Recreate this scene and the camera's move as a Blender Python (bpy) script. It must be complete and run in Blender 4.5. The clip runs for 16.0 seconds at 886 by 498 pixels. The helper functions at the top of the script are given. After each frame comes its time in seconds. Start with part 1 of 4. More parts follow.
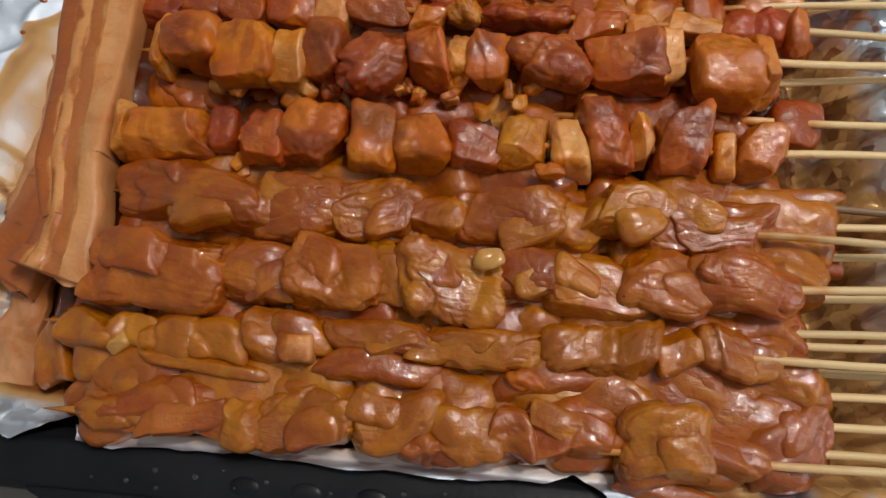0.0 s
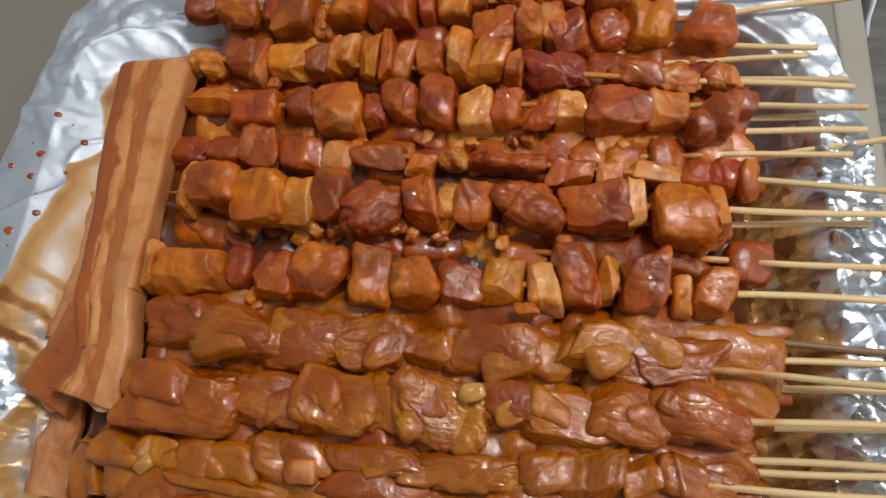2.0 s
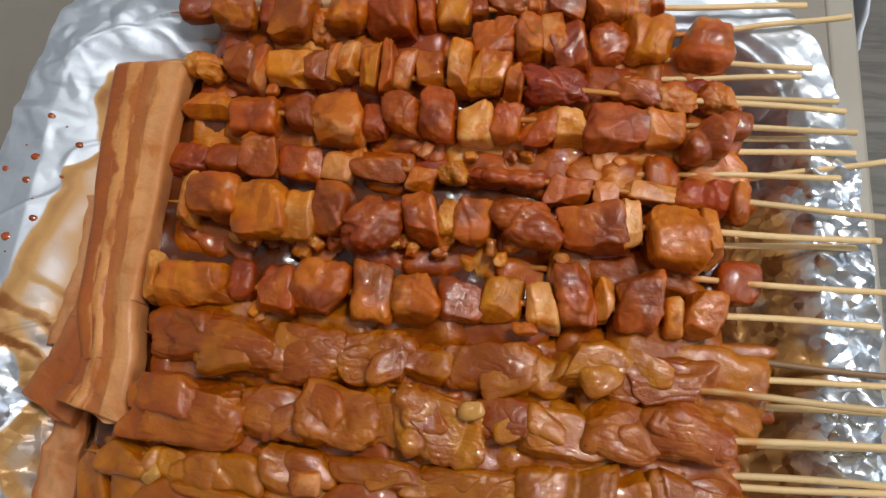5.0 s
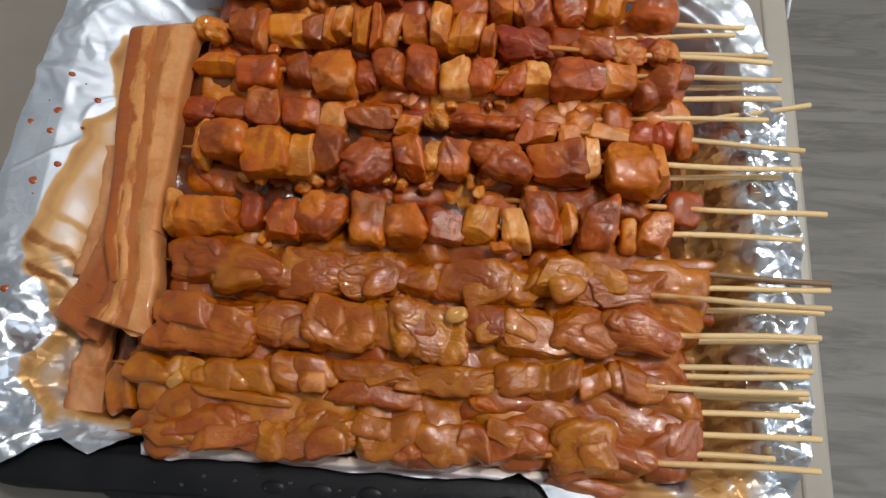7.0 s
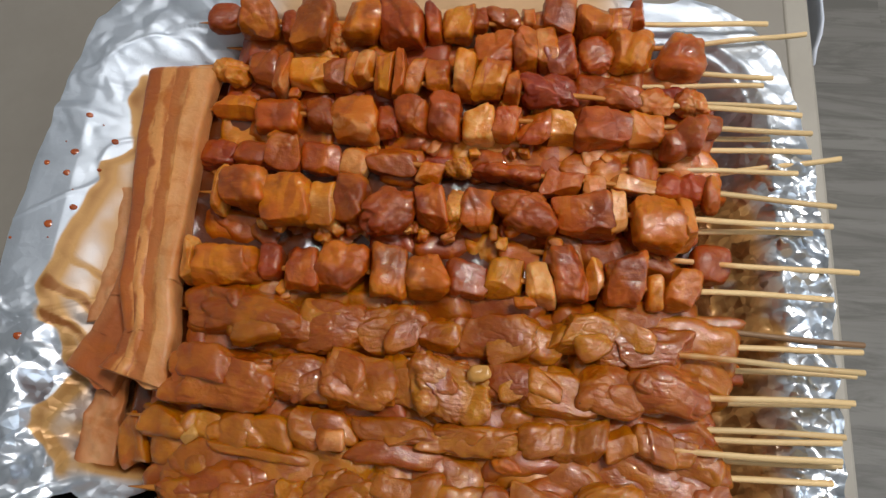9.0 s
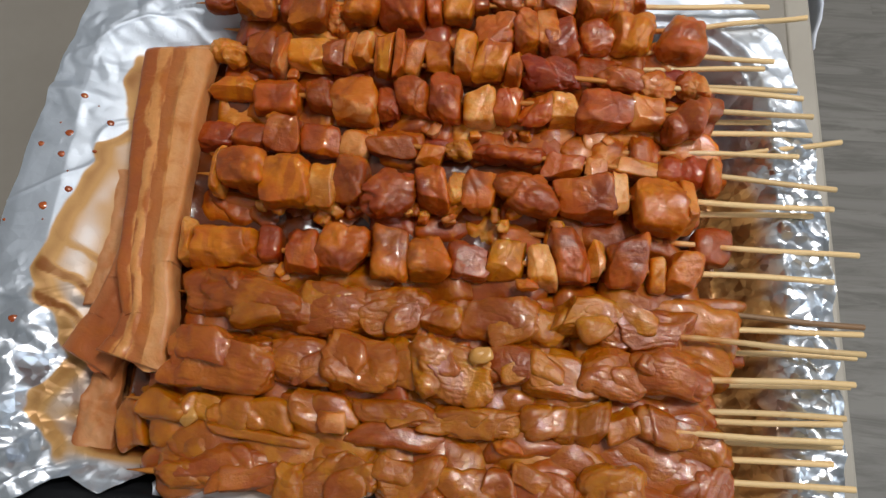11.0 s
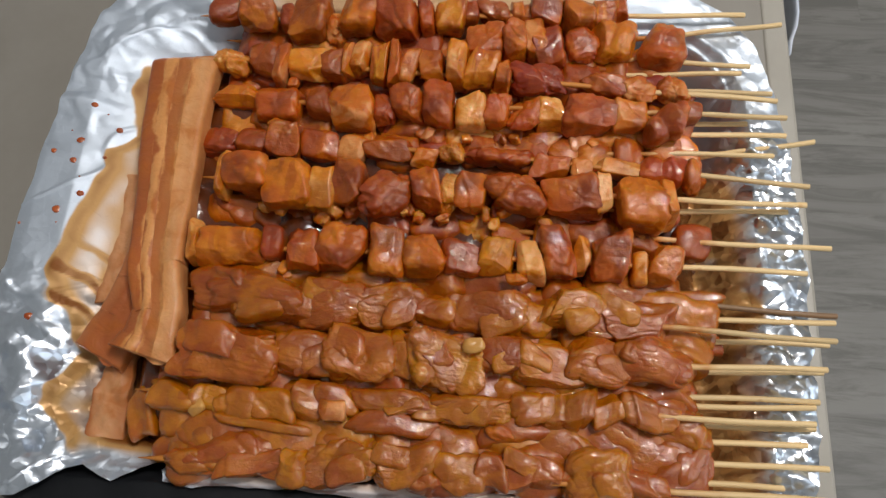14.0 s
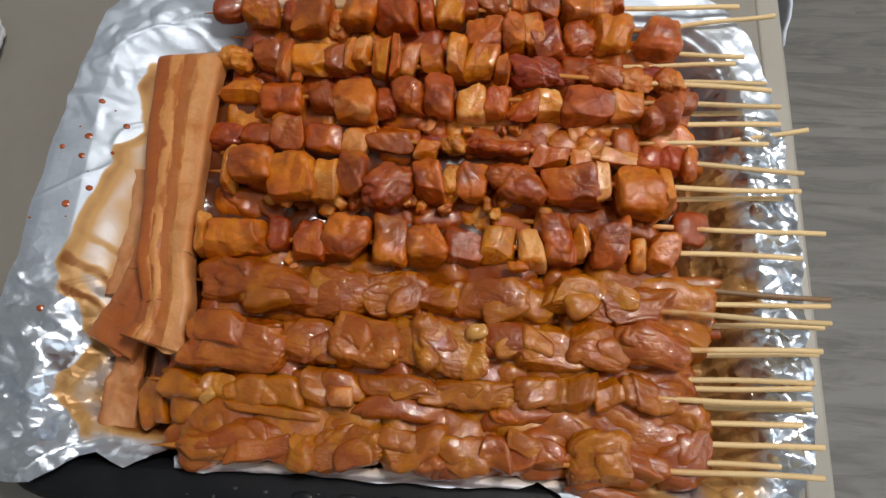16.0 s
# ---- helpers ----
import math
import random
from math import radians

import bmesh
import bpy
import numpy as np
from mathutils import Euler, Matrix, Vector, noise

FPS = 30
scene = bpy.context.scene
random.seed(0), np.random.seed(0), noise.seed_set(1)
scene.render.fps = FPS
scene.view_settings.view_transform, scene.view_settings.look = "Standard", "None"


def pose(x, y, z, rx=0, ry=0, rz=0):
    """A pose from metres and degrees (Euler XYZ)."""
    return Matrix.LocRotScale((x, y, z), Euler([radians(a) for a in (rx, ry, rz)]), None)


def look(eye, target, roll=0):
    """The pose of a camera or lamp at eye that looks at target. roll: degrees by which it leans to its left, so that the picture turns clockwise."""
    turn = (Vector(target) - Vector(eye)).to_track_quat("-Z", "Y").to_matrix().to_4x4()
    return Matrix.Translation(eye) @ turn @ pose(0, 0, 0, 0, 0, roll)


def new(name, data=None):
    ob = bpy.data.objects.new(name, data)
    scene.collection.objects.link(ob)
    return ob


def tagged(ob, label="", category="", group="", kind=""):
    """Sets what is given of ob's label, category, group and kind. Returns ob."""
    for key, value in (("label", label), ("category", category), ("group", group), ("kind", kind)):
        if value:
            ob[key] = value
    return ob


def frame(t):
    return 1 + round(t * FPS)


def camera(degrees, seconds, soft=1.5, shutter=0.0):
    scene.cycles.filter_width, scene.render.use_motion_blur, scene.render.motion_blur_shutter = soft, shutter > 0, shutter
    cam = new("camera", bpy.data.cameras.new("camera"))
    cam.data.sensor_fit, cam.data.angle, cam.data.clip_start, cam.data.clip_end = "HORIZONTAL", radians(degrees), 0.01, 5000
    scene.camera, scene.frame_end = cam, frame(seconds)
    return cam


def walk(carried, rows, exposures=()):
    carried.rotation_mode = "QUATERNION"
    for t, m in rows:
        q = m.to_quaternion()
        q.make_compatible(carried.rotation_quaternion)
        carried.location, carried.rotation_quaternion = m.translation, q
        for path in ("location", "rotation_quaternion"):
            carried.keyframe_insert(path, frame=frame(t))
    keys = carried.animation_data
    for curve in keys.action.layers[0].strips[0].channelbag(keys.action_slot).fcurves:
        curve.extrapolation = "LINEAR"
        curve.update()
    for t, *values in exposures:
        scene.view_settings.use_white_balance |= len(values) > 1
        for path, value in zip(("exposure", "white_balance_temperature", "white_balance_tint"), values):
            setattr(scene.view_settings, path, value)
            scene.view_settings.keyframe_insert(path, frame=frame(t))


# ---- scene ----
cam = camera(65.0, 16.0)
# seconds, eye in metres, then yaw, pitch and roll in degrees
PATH = [
    (0, 0.0111, -0.0823, 0.2643, 19.64, -72.42, -15.45),
    (0.5, 0.0218, -0.0910, 0.2697, 21.57, -73.03, -18.26),
    (1, 0.0305, -0.0856, 0.2894, 21.61, -71.86, -18.89),
    (1.5, 0.0247, -0.0726, 0.2986, 20.73, -69.64, -17.53),
    (2, 0.0230, -0.0608, 0.3023, 20.28, -68.21, -16.32),
    (2.5, 0.0220, -0.0429, 0.3056, 19.91, -67.35, -16.16),
    (3, 0.0170, -0.0359, 0.2999, 21.57, -69.81, -17.72),
    (3.5, 0.0169, -0.0352, 0.2985, 21.69, -70.87, -17.43),
    (6, 0.0116, -0.0541, 0.3304, 13.41, -73.04, -8.90),
    (6.5, 0.0127, -0.0699, 0.3353, 11.01, -72.91, -7.12),
    (7, 0.0129, -0.0854, 0.3469, 10.39, -72.11, -6.94),
    (7.5, 0.0030, -0.0726, 0.3450, 10.56, -71.53, -6.70),
    (8, 0.0029, -0.0660, 0.3473, 11.50, -71.03, -7.46),
    (10.5, -0.0002, -0.0672, 0.3441, 9.01, -71.54, -4.49),
    (11, -0.0022, -0.0702, 0.3435, 8.53, -71.81, -4.30),
    (11.5, 0.0046, -0.0650, 0.3515, 7.98, -71.54, -4.18),
    (12, 0.0005, -0.0836, 0.3548, 6.84, -71.01, -3.14),
    (12.5, 0.0004, -0.0944, 0.3592, 6.44, -70.54, -2.90),
    (13, 0.0035, -0.0920, 0.3591, 6.99, -70.53, -3.67),
    (13.5, 0.0022, -0.0863, 0.3588, 7.49, -70.72, -3.98),
    (14, 0.0017, -0.0810, 0.3578, 8.21, -71.02, -4.53),
    (14.5, 0.0014, -0.0812, 0.3570, 8.62, -71.05, -4.85),
    (15, 0.0014, -0.0755, 0.3621, 8.27, -71.00, -4.77),
    (15.5, 0.0005, -0.0844, 0.3597, 8.15, -71.00, -4.89),
    (16, 0.0004, -0.0878, 0.3634, 7.99, -71.15, -4.93),
]


def eye_pose(x, y, z, yaw, pitch, roll):
    return pose(x, y, z, 0, 0, yaw) @ pose(0, 0, 0, 90 + pitch, 0, 0) @ pose(0, 0, 0, 0, 0, roll)


walk(cam, [(t, eye_pose(*p)) for t, *p in PATH], [(0, -0.36), (3, -0.28), (10, -0.24), (16, -0.24)]
)

# ---- world and light ----
world = bpy.data.worlds.new("room_air")
scene.world = world
world.use_nodes = True
world.node_tree.nodes["Background"].inputs[0].default_value = (0.8, 0.85, 0.95, 1)
world.node_tree.nodes["Background"].inputs[1].default_value = 0.05


def area_lamp(name, at, target, size_x, size_y, watts, colour, shape="RECTANGLE"):
    data = bpy.data.lights.new(name, "AREA")
    data.shape, data.size, data.size_y, data.energy, data.color = shape, size_x, size_y, watts, colour
    lamp = new(name, data)
    lamp.matrix_world = look(at, target)
    return lamp


# ---- material helpers ----
def material(name):
    mat = bpy.data.materials.new(name)
    mat.use_nodes = True
    tree = mat.node_tree
    return mat, tree, tree.nodes["Principled BSDF"]


def node(tree, kind, **values):
    n = tree.nodes.new(kind)
    for key, value in values.items():
        n.inputs[key].default_value = value
    return n


def link(tree, a, b):
    tree.links.new(a, b)


def noise_tex(tree, vector, scale, detail=3.0, rough=0.55, distortion=0.0):
    n = node(tree, "ShaderNodeTexNoise", Scale=scale, Detail=detail, Roughness=rough, Distortion=distortion)
    link(tree, vector, n.inputs["Vector"])
    return n.outputs["Fac"]


def ramp(tree, fac, lo, hi):
    n = node(tree, "ShaderNodeMapRange")
    n.interpolation_type = "SMOOTHSTEP"
    n.inputs["From Min"].default_value, n.inputs["From Max"].default_value = lo, hi
    link(tree, fac, n.inputs["Value"])
    return n.outputs["Result"]


def scaled(tree, fac, k, add=0.0):
    n = tree.nodes.new("ShaderNodeMath")
    n.operation = "MULTIPLY_ADD"
    link(tree, fac, n.inputs[0])
    n.inputs[1].default_value, n.inputs[2].default_value = k, add
    return n.outputs[0]


def times(tree, a, b):
    n = tree.nodes.new("ShaderNodeMath")
    n.operation = "MULTIPLY"
    link(tree, a, n.inputs[0])
    link(tree, b, n.inputs[1])
    return n.outputs[0]


def mix(tree, fac, a, b):
    """A colour mix; a and b are sockets or colours."""
    n = tree.nodes.new("ShaderNodeMix")
    n.data_type = "RGBA"
    link(tree, fac, n.inputs["Factor"])
    for value, socket in ((a, n.inputs["A"]), (b, n.inputs["B"])):
        if isinstance(value, tuple):
            socket.default_value = (*value, 1)
        else:
            link(tree, value, socket)
    return n.outputs["Result"]


def bump(tree, bsdf, height, strength, distance, under=None):
    n = node(tree, "ShaderNodeBump", Strength=strength, Distance=distance)
    link(tree, height, n.inputs["Height"])
    if under is not None:
        link(tree, under, n.inputs["Normal"])
    link(tree, n.outputs["Normal"], bsdf.inputs["Normal"])
    return n.outputs["Normal"]


def own_space(tree, stretch=(1, 1, 1)):
    """Object coordinates, shifted by each object's random number."""
    co, info = tree.nodes.new("ShaderNodeTexCoord"), tree.nodes.new("ShaderNodeObjectInfo")
    shift = tree.nodes.new("ShaderNodeVectorMath")
    shift.operation = "MULTIPLY_ADD"
    link(tree, co.outputs["Object"], shift.inputs[0])
    shift.inputs[1].default_value = stretch
    link(tree, info.outputs["Random"], shift.inputs[2])
    return shift.outputs[0], info.outputs["Random"]


def meat(name, lean, fat, fatness, sauce, sauced, burnt=(0.20, 0.040, 0.005), rough=0.42, grain=0.5, sheen=0.75, layers=(1, 1, 1)):
    """Raw meat under a wet marinade: lean and fat, a coat of sauce that pools unevenly, fibres and pepper specks."""
    mat, tree, bsdf = material(name)
    space, chance = own_space(tree)
    along, _ = own_space(tree, (0.30, 1.5, 1.5))
    layered, _ = own_space(tree, layers)
    marbling = noise_tex(tree, layered, 85, 3, 0.55, 0.25)
    big = noise_tex(tree, space, 62, 2, 0.45, 0.2)
    glaze = noise_tex(tree, space, 48, 4, 0.55, 0.15)
    mid = noise_tex(tree, space, 190, 3, 0.6, 0.3)
    fine = noise_tex(tree, space, 620, 4, 0.7)
    beads = noise_tex(tree, space, 340, 2, 0.5)
    fibre = noise_tex(tree, along, 300, 4, 0.65, 0.5)
    colour = mix(tree, ramp(tree, marbling, 0.60 - 0.34 * fatness, 0.65 - 0.28 * fatness), lean, fat)
    colour = mix(tree, scaled(tree, ramp(tree, fibre, 0.45, 0.75), 0.5 * grain - 0.12), colour, tuple(min(1.0, 1.35 * c) for c in fat))
    colour = mix(tree, scaled(tree, ramp(tree, big, 0.36, 0.64), sauced), colour, sauce)
    colour = mix(tree, scaled(tree, ramp(tree, mid, 0.50, 0.72), 0.35), colour, sauce)
    colour = mix(tree, scaled(tree, ramp(tree, glaze, 0.45, 0.66), 0.60 * sauced + 0.25), colour, burnt)
    # crisp flecks of fat
    flecks = ramp(tree, noise_tex(tree, along, 330, 4, 0.7, 0.6), 0.57, 0.61)
    colour = mix(tree, scaled(tree, flecks, 0.28), colour, fat)
    speck = node(tree, "ShaderNodeTexVoronoi", Scale=150.0)
    link(tree, space, speck.inputs["Vector"])
    dots = ramp(tree, speck.outputs["Distance"], 0.075, 0.05)
    some = ramp(tree, noise_tex(tree, space, 130, 1), 0.60, 0.64)
    colour = mix(tree, times(tree, dots, some), colour, (0.04, 0.014, 0.006))
    hue = node(tree, "ShaderNodeHueSaturation")
    link(tree, colour, hue.inputs["Color"])
    link(tree, scaled(tree, chance, 0.26, 0.90), hue.inputs["Value"])
    link(tree, scaled(tree, chance, 0.018, 0.487), hue.inputs["Hue"])
    hue.inputs["Saturation"].default_value = 1.20
    link(tree, hue.outputs["Color"], bsdf.inputs["Base Color"])
    link(tree, scaled(tree, mid, 0.25, rough - 0.12), bsdf.inputs["Roughness"])
    bsdf.inputs["Coat Weight"].default_value = sheen
    bsdf.inputs["Coat Roughness"].default_value = 0.055
    bsdf.inputs["Specular IOR Level"].default_value = 0.45
    bsdf.inputs["Subsurface Weight"].default_value = 0.35
    bsdf.inputs["Subsurface Radius"].default_value = (0.0045, 0.0014, 0.0006)
    bsdf.inputs["Subsurface Scale"].default_value = 1.0
    first = bump(tree, bsdf, fibre, grain * 0.55, 0.0006)
    second = bump(tree, bsdf, mid, 0.40, 0.0016, first)
    bump(tree, bsdf, fine, 0.35, 0.0006, second)
    # the wet film is beaded, so it glints in small points
    wet = node(tree, "ShaderNodeBump", Strength=0.4, Distance=0.0012)
    link(tree, beads, wet.inputs["Height"])
    link(tree, second, wet.inputs["Normal"])
    link(tree, wet.outputs["Normal"], bsdf.inputs["Coat Normal"])
    return mat


SAUCE = (0.47, 0.112, 0.012)
MEATS = {
    "b": meat("marinated_belly", (0.439, 0.129, 0.027), (0.572, 0.224, 0.072), 0.36, SAUCE, 0.95, layers=(1.7, 0.35, 0.35)),
    "f": meat("pork_fat", (0.591, 0.248, 0.095), (0.725, 0.401, 0.200), 0.6, (0.515, 0.143, 0.019), 0.6, grain=0.3),
    "l": meat("pork_lean", (0.315, 0.082, 0.033), (0.448, 0.153, 0.053), 0.35, (0.343, 0.072, 0.010), 0.7),
    "d": meat("dark_lean", (0.267, 0.063, 0.033), (0.401, 0.124, 0.057), 0.3, (0.267, 0.053, 0.010), 0.55, grain=0.6),
    "k": meat("knobbly_fat", (0.515, 0.200, 0.067), (0.668, 0.353, 0.162), 0.6, (0.458, 0.114, 0.017), 0.75, grain=0.5),
    "m": meat("layered_belly", (0.410, 0.124, 0.038), (0.630, 0.305, 0.114), 0.55, SAUCE, 0.6, layers=(2.2, 0.25, 0.25)),
    "p": meat("pink_pork", (0.410, 0.114, 0.055), (0.525, 0.210, 0.101), 0.4, (0.382, 0.091, 0.017), 0.55),
    "r": meat("rosy_pork", (0.496, 0.158, 0.057), (0.591, 0.258, 0.105), 0.4, (0.477, 0.114, 0.017), 0.7),
    "c": meat("chicken", (0.348, 0.113, 0.024), (0.453, 0.194, 0.060), 0.5, (0.324, 0.085, 0.010), 0.55, (0.243, 0.055, 0.007), grain=0.6, rough=0.36, sheen=0.9),
    "q": meat("pink_chicken", (0.380, 0.129, 0.047), (0.461, 0.202, 0.085), 0.5, (0.324, 0.089, 0.015), 0.45, (0.243, 0.057, 0.008), grain=0.55, rough=0.36, sheen=0.9),
    "y": meat("yellow_chicken", (0.389, 0.146, 0.026), (0.470, 0.215, 0.059), 0.45, (0.348, 0.101, 0.009), 0.5, (0.243, 0.059, 0.007), grain=0.55, rough=0.36, sheen=0.9),
}


def bamboo():
    mat, tree, bsdf = material("bamboo")
    space, chance = own_space(tree, (0.06, 1.5, 1.5))
    grain = noise_tex(tree, space, 500, 3)
    co = tree.nodes.new("ShaderNodeTexCoord")
    along = node(tree, "ShaderNodeSeparateXYZ")
    link(tree, co.outputs["Object"], along.inputs[0])
    shifted, _ = own_space(tree)
    blot = noise_tex(tree, shifted, 45, 3)
    n = tree.nodes.new("ShaderNodeMath")
    n.operation = "ADD"
    link(tree, scaled(tree, blot, 0.09, -0.045), n.inputs[0])
    link(tree, along.outputs["X"], n.inputs[1])
    # marinade has crept out of the meat along the stick
    soaked = ramp(tree, n.outputs[0], -0.046, -0.080)
    colour = mix(tree, scaled(tree, grain, 0.8, 0.1), (0.84, 0.63, 0.34), (0.68, 0.46, 0.21))
    colour = mix(tree, soaked, colour, (0.55, 0.20, 0.03))
    blots = ramp(tree, noise_tex(tree, shifted, 70, 2), 0.66, 0.74)
    colour = mix(tree, scaled(tree, blots, 0.6), colour, (0.50, 0.2, 0.05))
    hue = node(tree, "ShaderNodeHueSaturation")
    link(tree, colour, hue.inputs["Color"])
    link(tree, scaled(tree, chance, 0.3, 0.85), hue.inputs["Value"])
    link(tree, hue.outputs["Color"], bsdf.inputs["Base Color"])
    bsdf.inputs["Roughness"].default_value = 0.5
    bump(tree, bsdf, grain, 0.4, 0.0003)
    return mat


def foil_material():
    mat, tree, bsdf = material("aluminium_foil")
    co = tree.nodes.new("ShaderNodeTexCoord")
    soft = noise_tex(tree, co.outputs["Object"], 45, 3, 0.5, 0.6)
    stain = node(tree, "ShaderNodeAttribute")
    stain.attribute_name = "marinade"
    wet = stain.outputs["Fac"]
    colour = mix(tree, ramp(tree, wet, 0.10, 0.55), (0.70, 0.77, 0.87), (0.58, 0.33, 0.12))
    colour = mix(tree, ramp(tree, wet, 0.55, 1.0), colour, (0.26, 0.085, 0.012))
    link(tree, colour, bsdf.inputs["Base Color"])
    link(tree, scaled(tree, ramp(tree, wet, 0.12, 0.5), -0.8, 1.0), bsdf.inputs["Metallic"])
    creased = node(tree, "ShaderNodeAttribute")
    creased.attribute_name = "crush"
    rough = tree.nodes.new("ShaderNodeMath")
    rough.operation = "ADD"
    link(tree, scaled(tree, soft, 0.12, 0.56), rough.inputs[0])
    link(tree, scaled(tree, creased.outputs["Fac"], -0.36), rough.inputs[1])
    link(tree, rough.outputs[0], bsdf.inputs["Roughness"])
    under = None
    # small flat facets: each cell of the sheet leans its own way
    for scale, strength in ((95.0, 0.75), (240.0, 0.5)):
        cells = node(tree, "ShaderNodeTexVoronoi", Scale=scale, Randomness=1.0)
        link(tree, co.outputs["Object"], cells.inputs["Vector"])
        away, lean_way, height = (tree.nodes.new("ShaderNodeVectorMath") for _ in range(3))
        away.operation, lean_way.operation, height.operation = "SUBTRACT", "SUBTRACT", "DOT_PRODUCT"
        link(tree, co.outputs["Object"], away.inputs[0])
        link(tree, cells.outputs["Position"], away.inputs[1])
        link(tree, cells.outputs["Color"], lean_way.inputs[0])
        lean_way.inputs[1].default_value = (0.5, 0.5, 0.5)
        link(tree, away.outputs["Vector"], height.inputs[0])
        link(tree, lean_way.outputs["Vector"], height.inputs[1])
        tilt = times(tree, height.outputs["Value"], scaled(tree, creased.outputs["Fac"], 0.9, 0.06))
        under = bump(tree, bsdf, tilt, strength, 1.0, under)
    return mat


def plain(name, colour, other, scale, rough, metal=0.0, depth=0.0, stretch=(1, 1, 1), coat=0.0):
    """A surface with variation at two scales."""
    mat, tree, bsdf = material(name)
    space, _ = own_space(tree, stretch)
    a, b = noise_tex(tree, space, scale, 4), noise_tex(tree, space, scale * 9, 3)
    colour_socket = mix(tree, ramp(tree, a, 0.3, 0.7), colour, other)
    colour_socket = mix(tree, scaled(tree, b, 0.22), colour_socket, tuple(0.7 * c for c in colour))
    link(tree, colour_socket, bsdf.inputs["Base Color"])
    link(tree, scaled(tree, b, 0.2, rough - 0.1), bsdf.inputs["Roughness"])
    bsdf.inputs["Metallic"].default_value = metal
    bsdf.inputs["Coat Weight"].default_value = coat
    if depth:
        bump(tree, bsdf, b, 0.5, depth)
    return mat


BAMBOO = bamboo()
FOIL = foil_material()
TRAY = plain("black_enamel", (0.009, 0.010, 0.012), (0.016, 0.017, 0.020), 40, 0.36, 0.0, 0.0002)
TRAY.node_tree.nodes["Principled BSDF"].inputs["Specular IOR Level"].default_value = 0.22
TABLE = plain("taupe_laminate", (0.262, 0.242, 0.214), (0.285, 0.265, 0.235), 14, 0.42, 0.0, 0.0001)
# the tabletop's taupe made lighter, for the stronger light at its right
LIT_TAUPE = plain("taupe_lit", (0.37, 0.345, 0.30), (0.40, 0.375, 0.33), 20, 0.4)
PAINT = plain("white_paint", (0.78, 0.78, 0.77), (0.82, 0.82, 0.80), 3, 0.7)
# dark brown of the sauce, which also stands for shade between the skewers
POOL_SHADE = plain("marinade", (0.13, 0.028, 0.004), (0.07, 0.014, 0.002), 60, 0.18, coat=0.5, depth=0.0006)
DROP = plain("marinade_drop", (0.42, 0.085, 0.010), (0.30, 0.05, 0.006), 150, 0.2, coat=0.5)
GARLIC = plain("garlic", (0.64, 0.33, 0.085), (0.52, 0.23, 0.045), 200, 0.25, coat=0.4)
PAPER = plain("white_paper", (0.80, 0.81, 0.82), (0.72, 0.73, 0.74), 60, 0.8, depth=0.0006)
PLASTIC = plain("white_plastic", (0.62, 0.68, 0.80), (0.72, 0.77, 0.86), 30, 0.4)
DARK_BAMBOO = plain("dark_bamboo", (0.34, 0.20, 0.10), (0.22, 0.13, 0.07), 60, 0.5, depth=0.0003, stretch=(0.1, 1.5, 1.5))
WATER = plain("water_drop", (0.02, 0.02, 0.025), (0.03, 0.03, 0.035), 90, 0.05, coat=1.0)


def plank_material():
    mat, tree, bsdf = material("grey_wood_planks")
    space, chance = own_space(tree, (0.12, 1, 1))
    grain = noise_tex(tree, space, 34, 6, 0.7, 0.9)
    broad = noise_tex(tree, space, 9, 3)
    colour = mix(tree, ramp(tree, broad, 0.35, 0.7), (0.285, 0.277, 0.262), (0.225, 0.218, 0.207))
    colour = mix(tree, ramp(tree, grain, 0.40, 0.66), colour, (0.17, 0.165, 0.155))
    hue = node(tree, "ShaderNodeHueSaturation")
    link(tree, colour, hue.inputs["Color"])
    link(tree, scaled(tree, chance, 0.12, 0.94), hue.inputs["Value"])
    link(tree, hue.outputs["Color"], bsdf.inputs["Base Color"])
    bsdf.inputs["Roughness"].default_value = 0.5
    bump(tree, bsdf, grain, 0.4, 0.001)
    return mat


PLANK = plank_material()


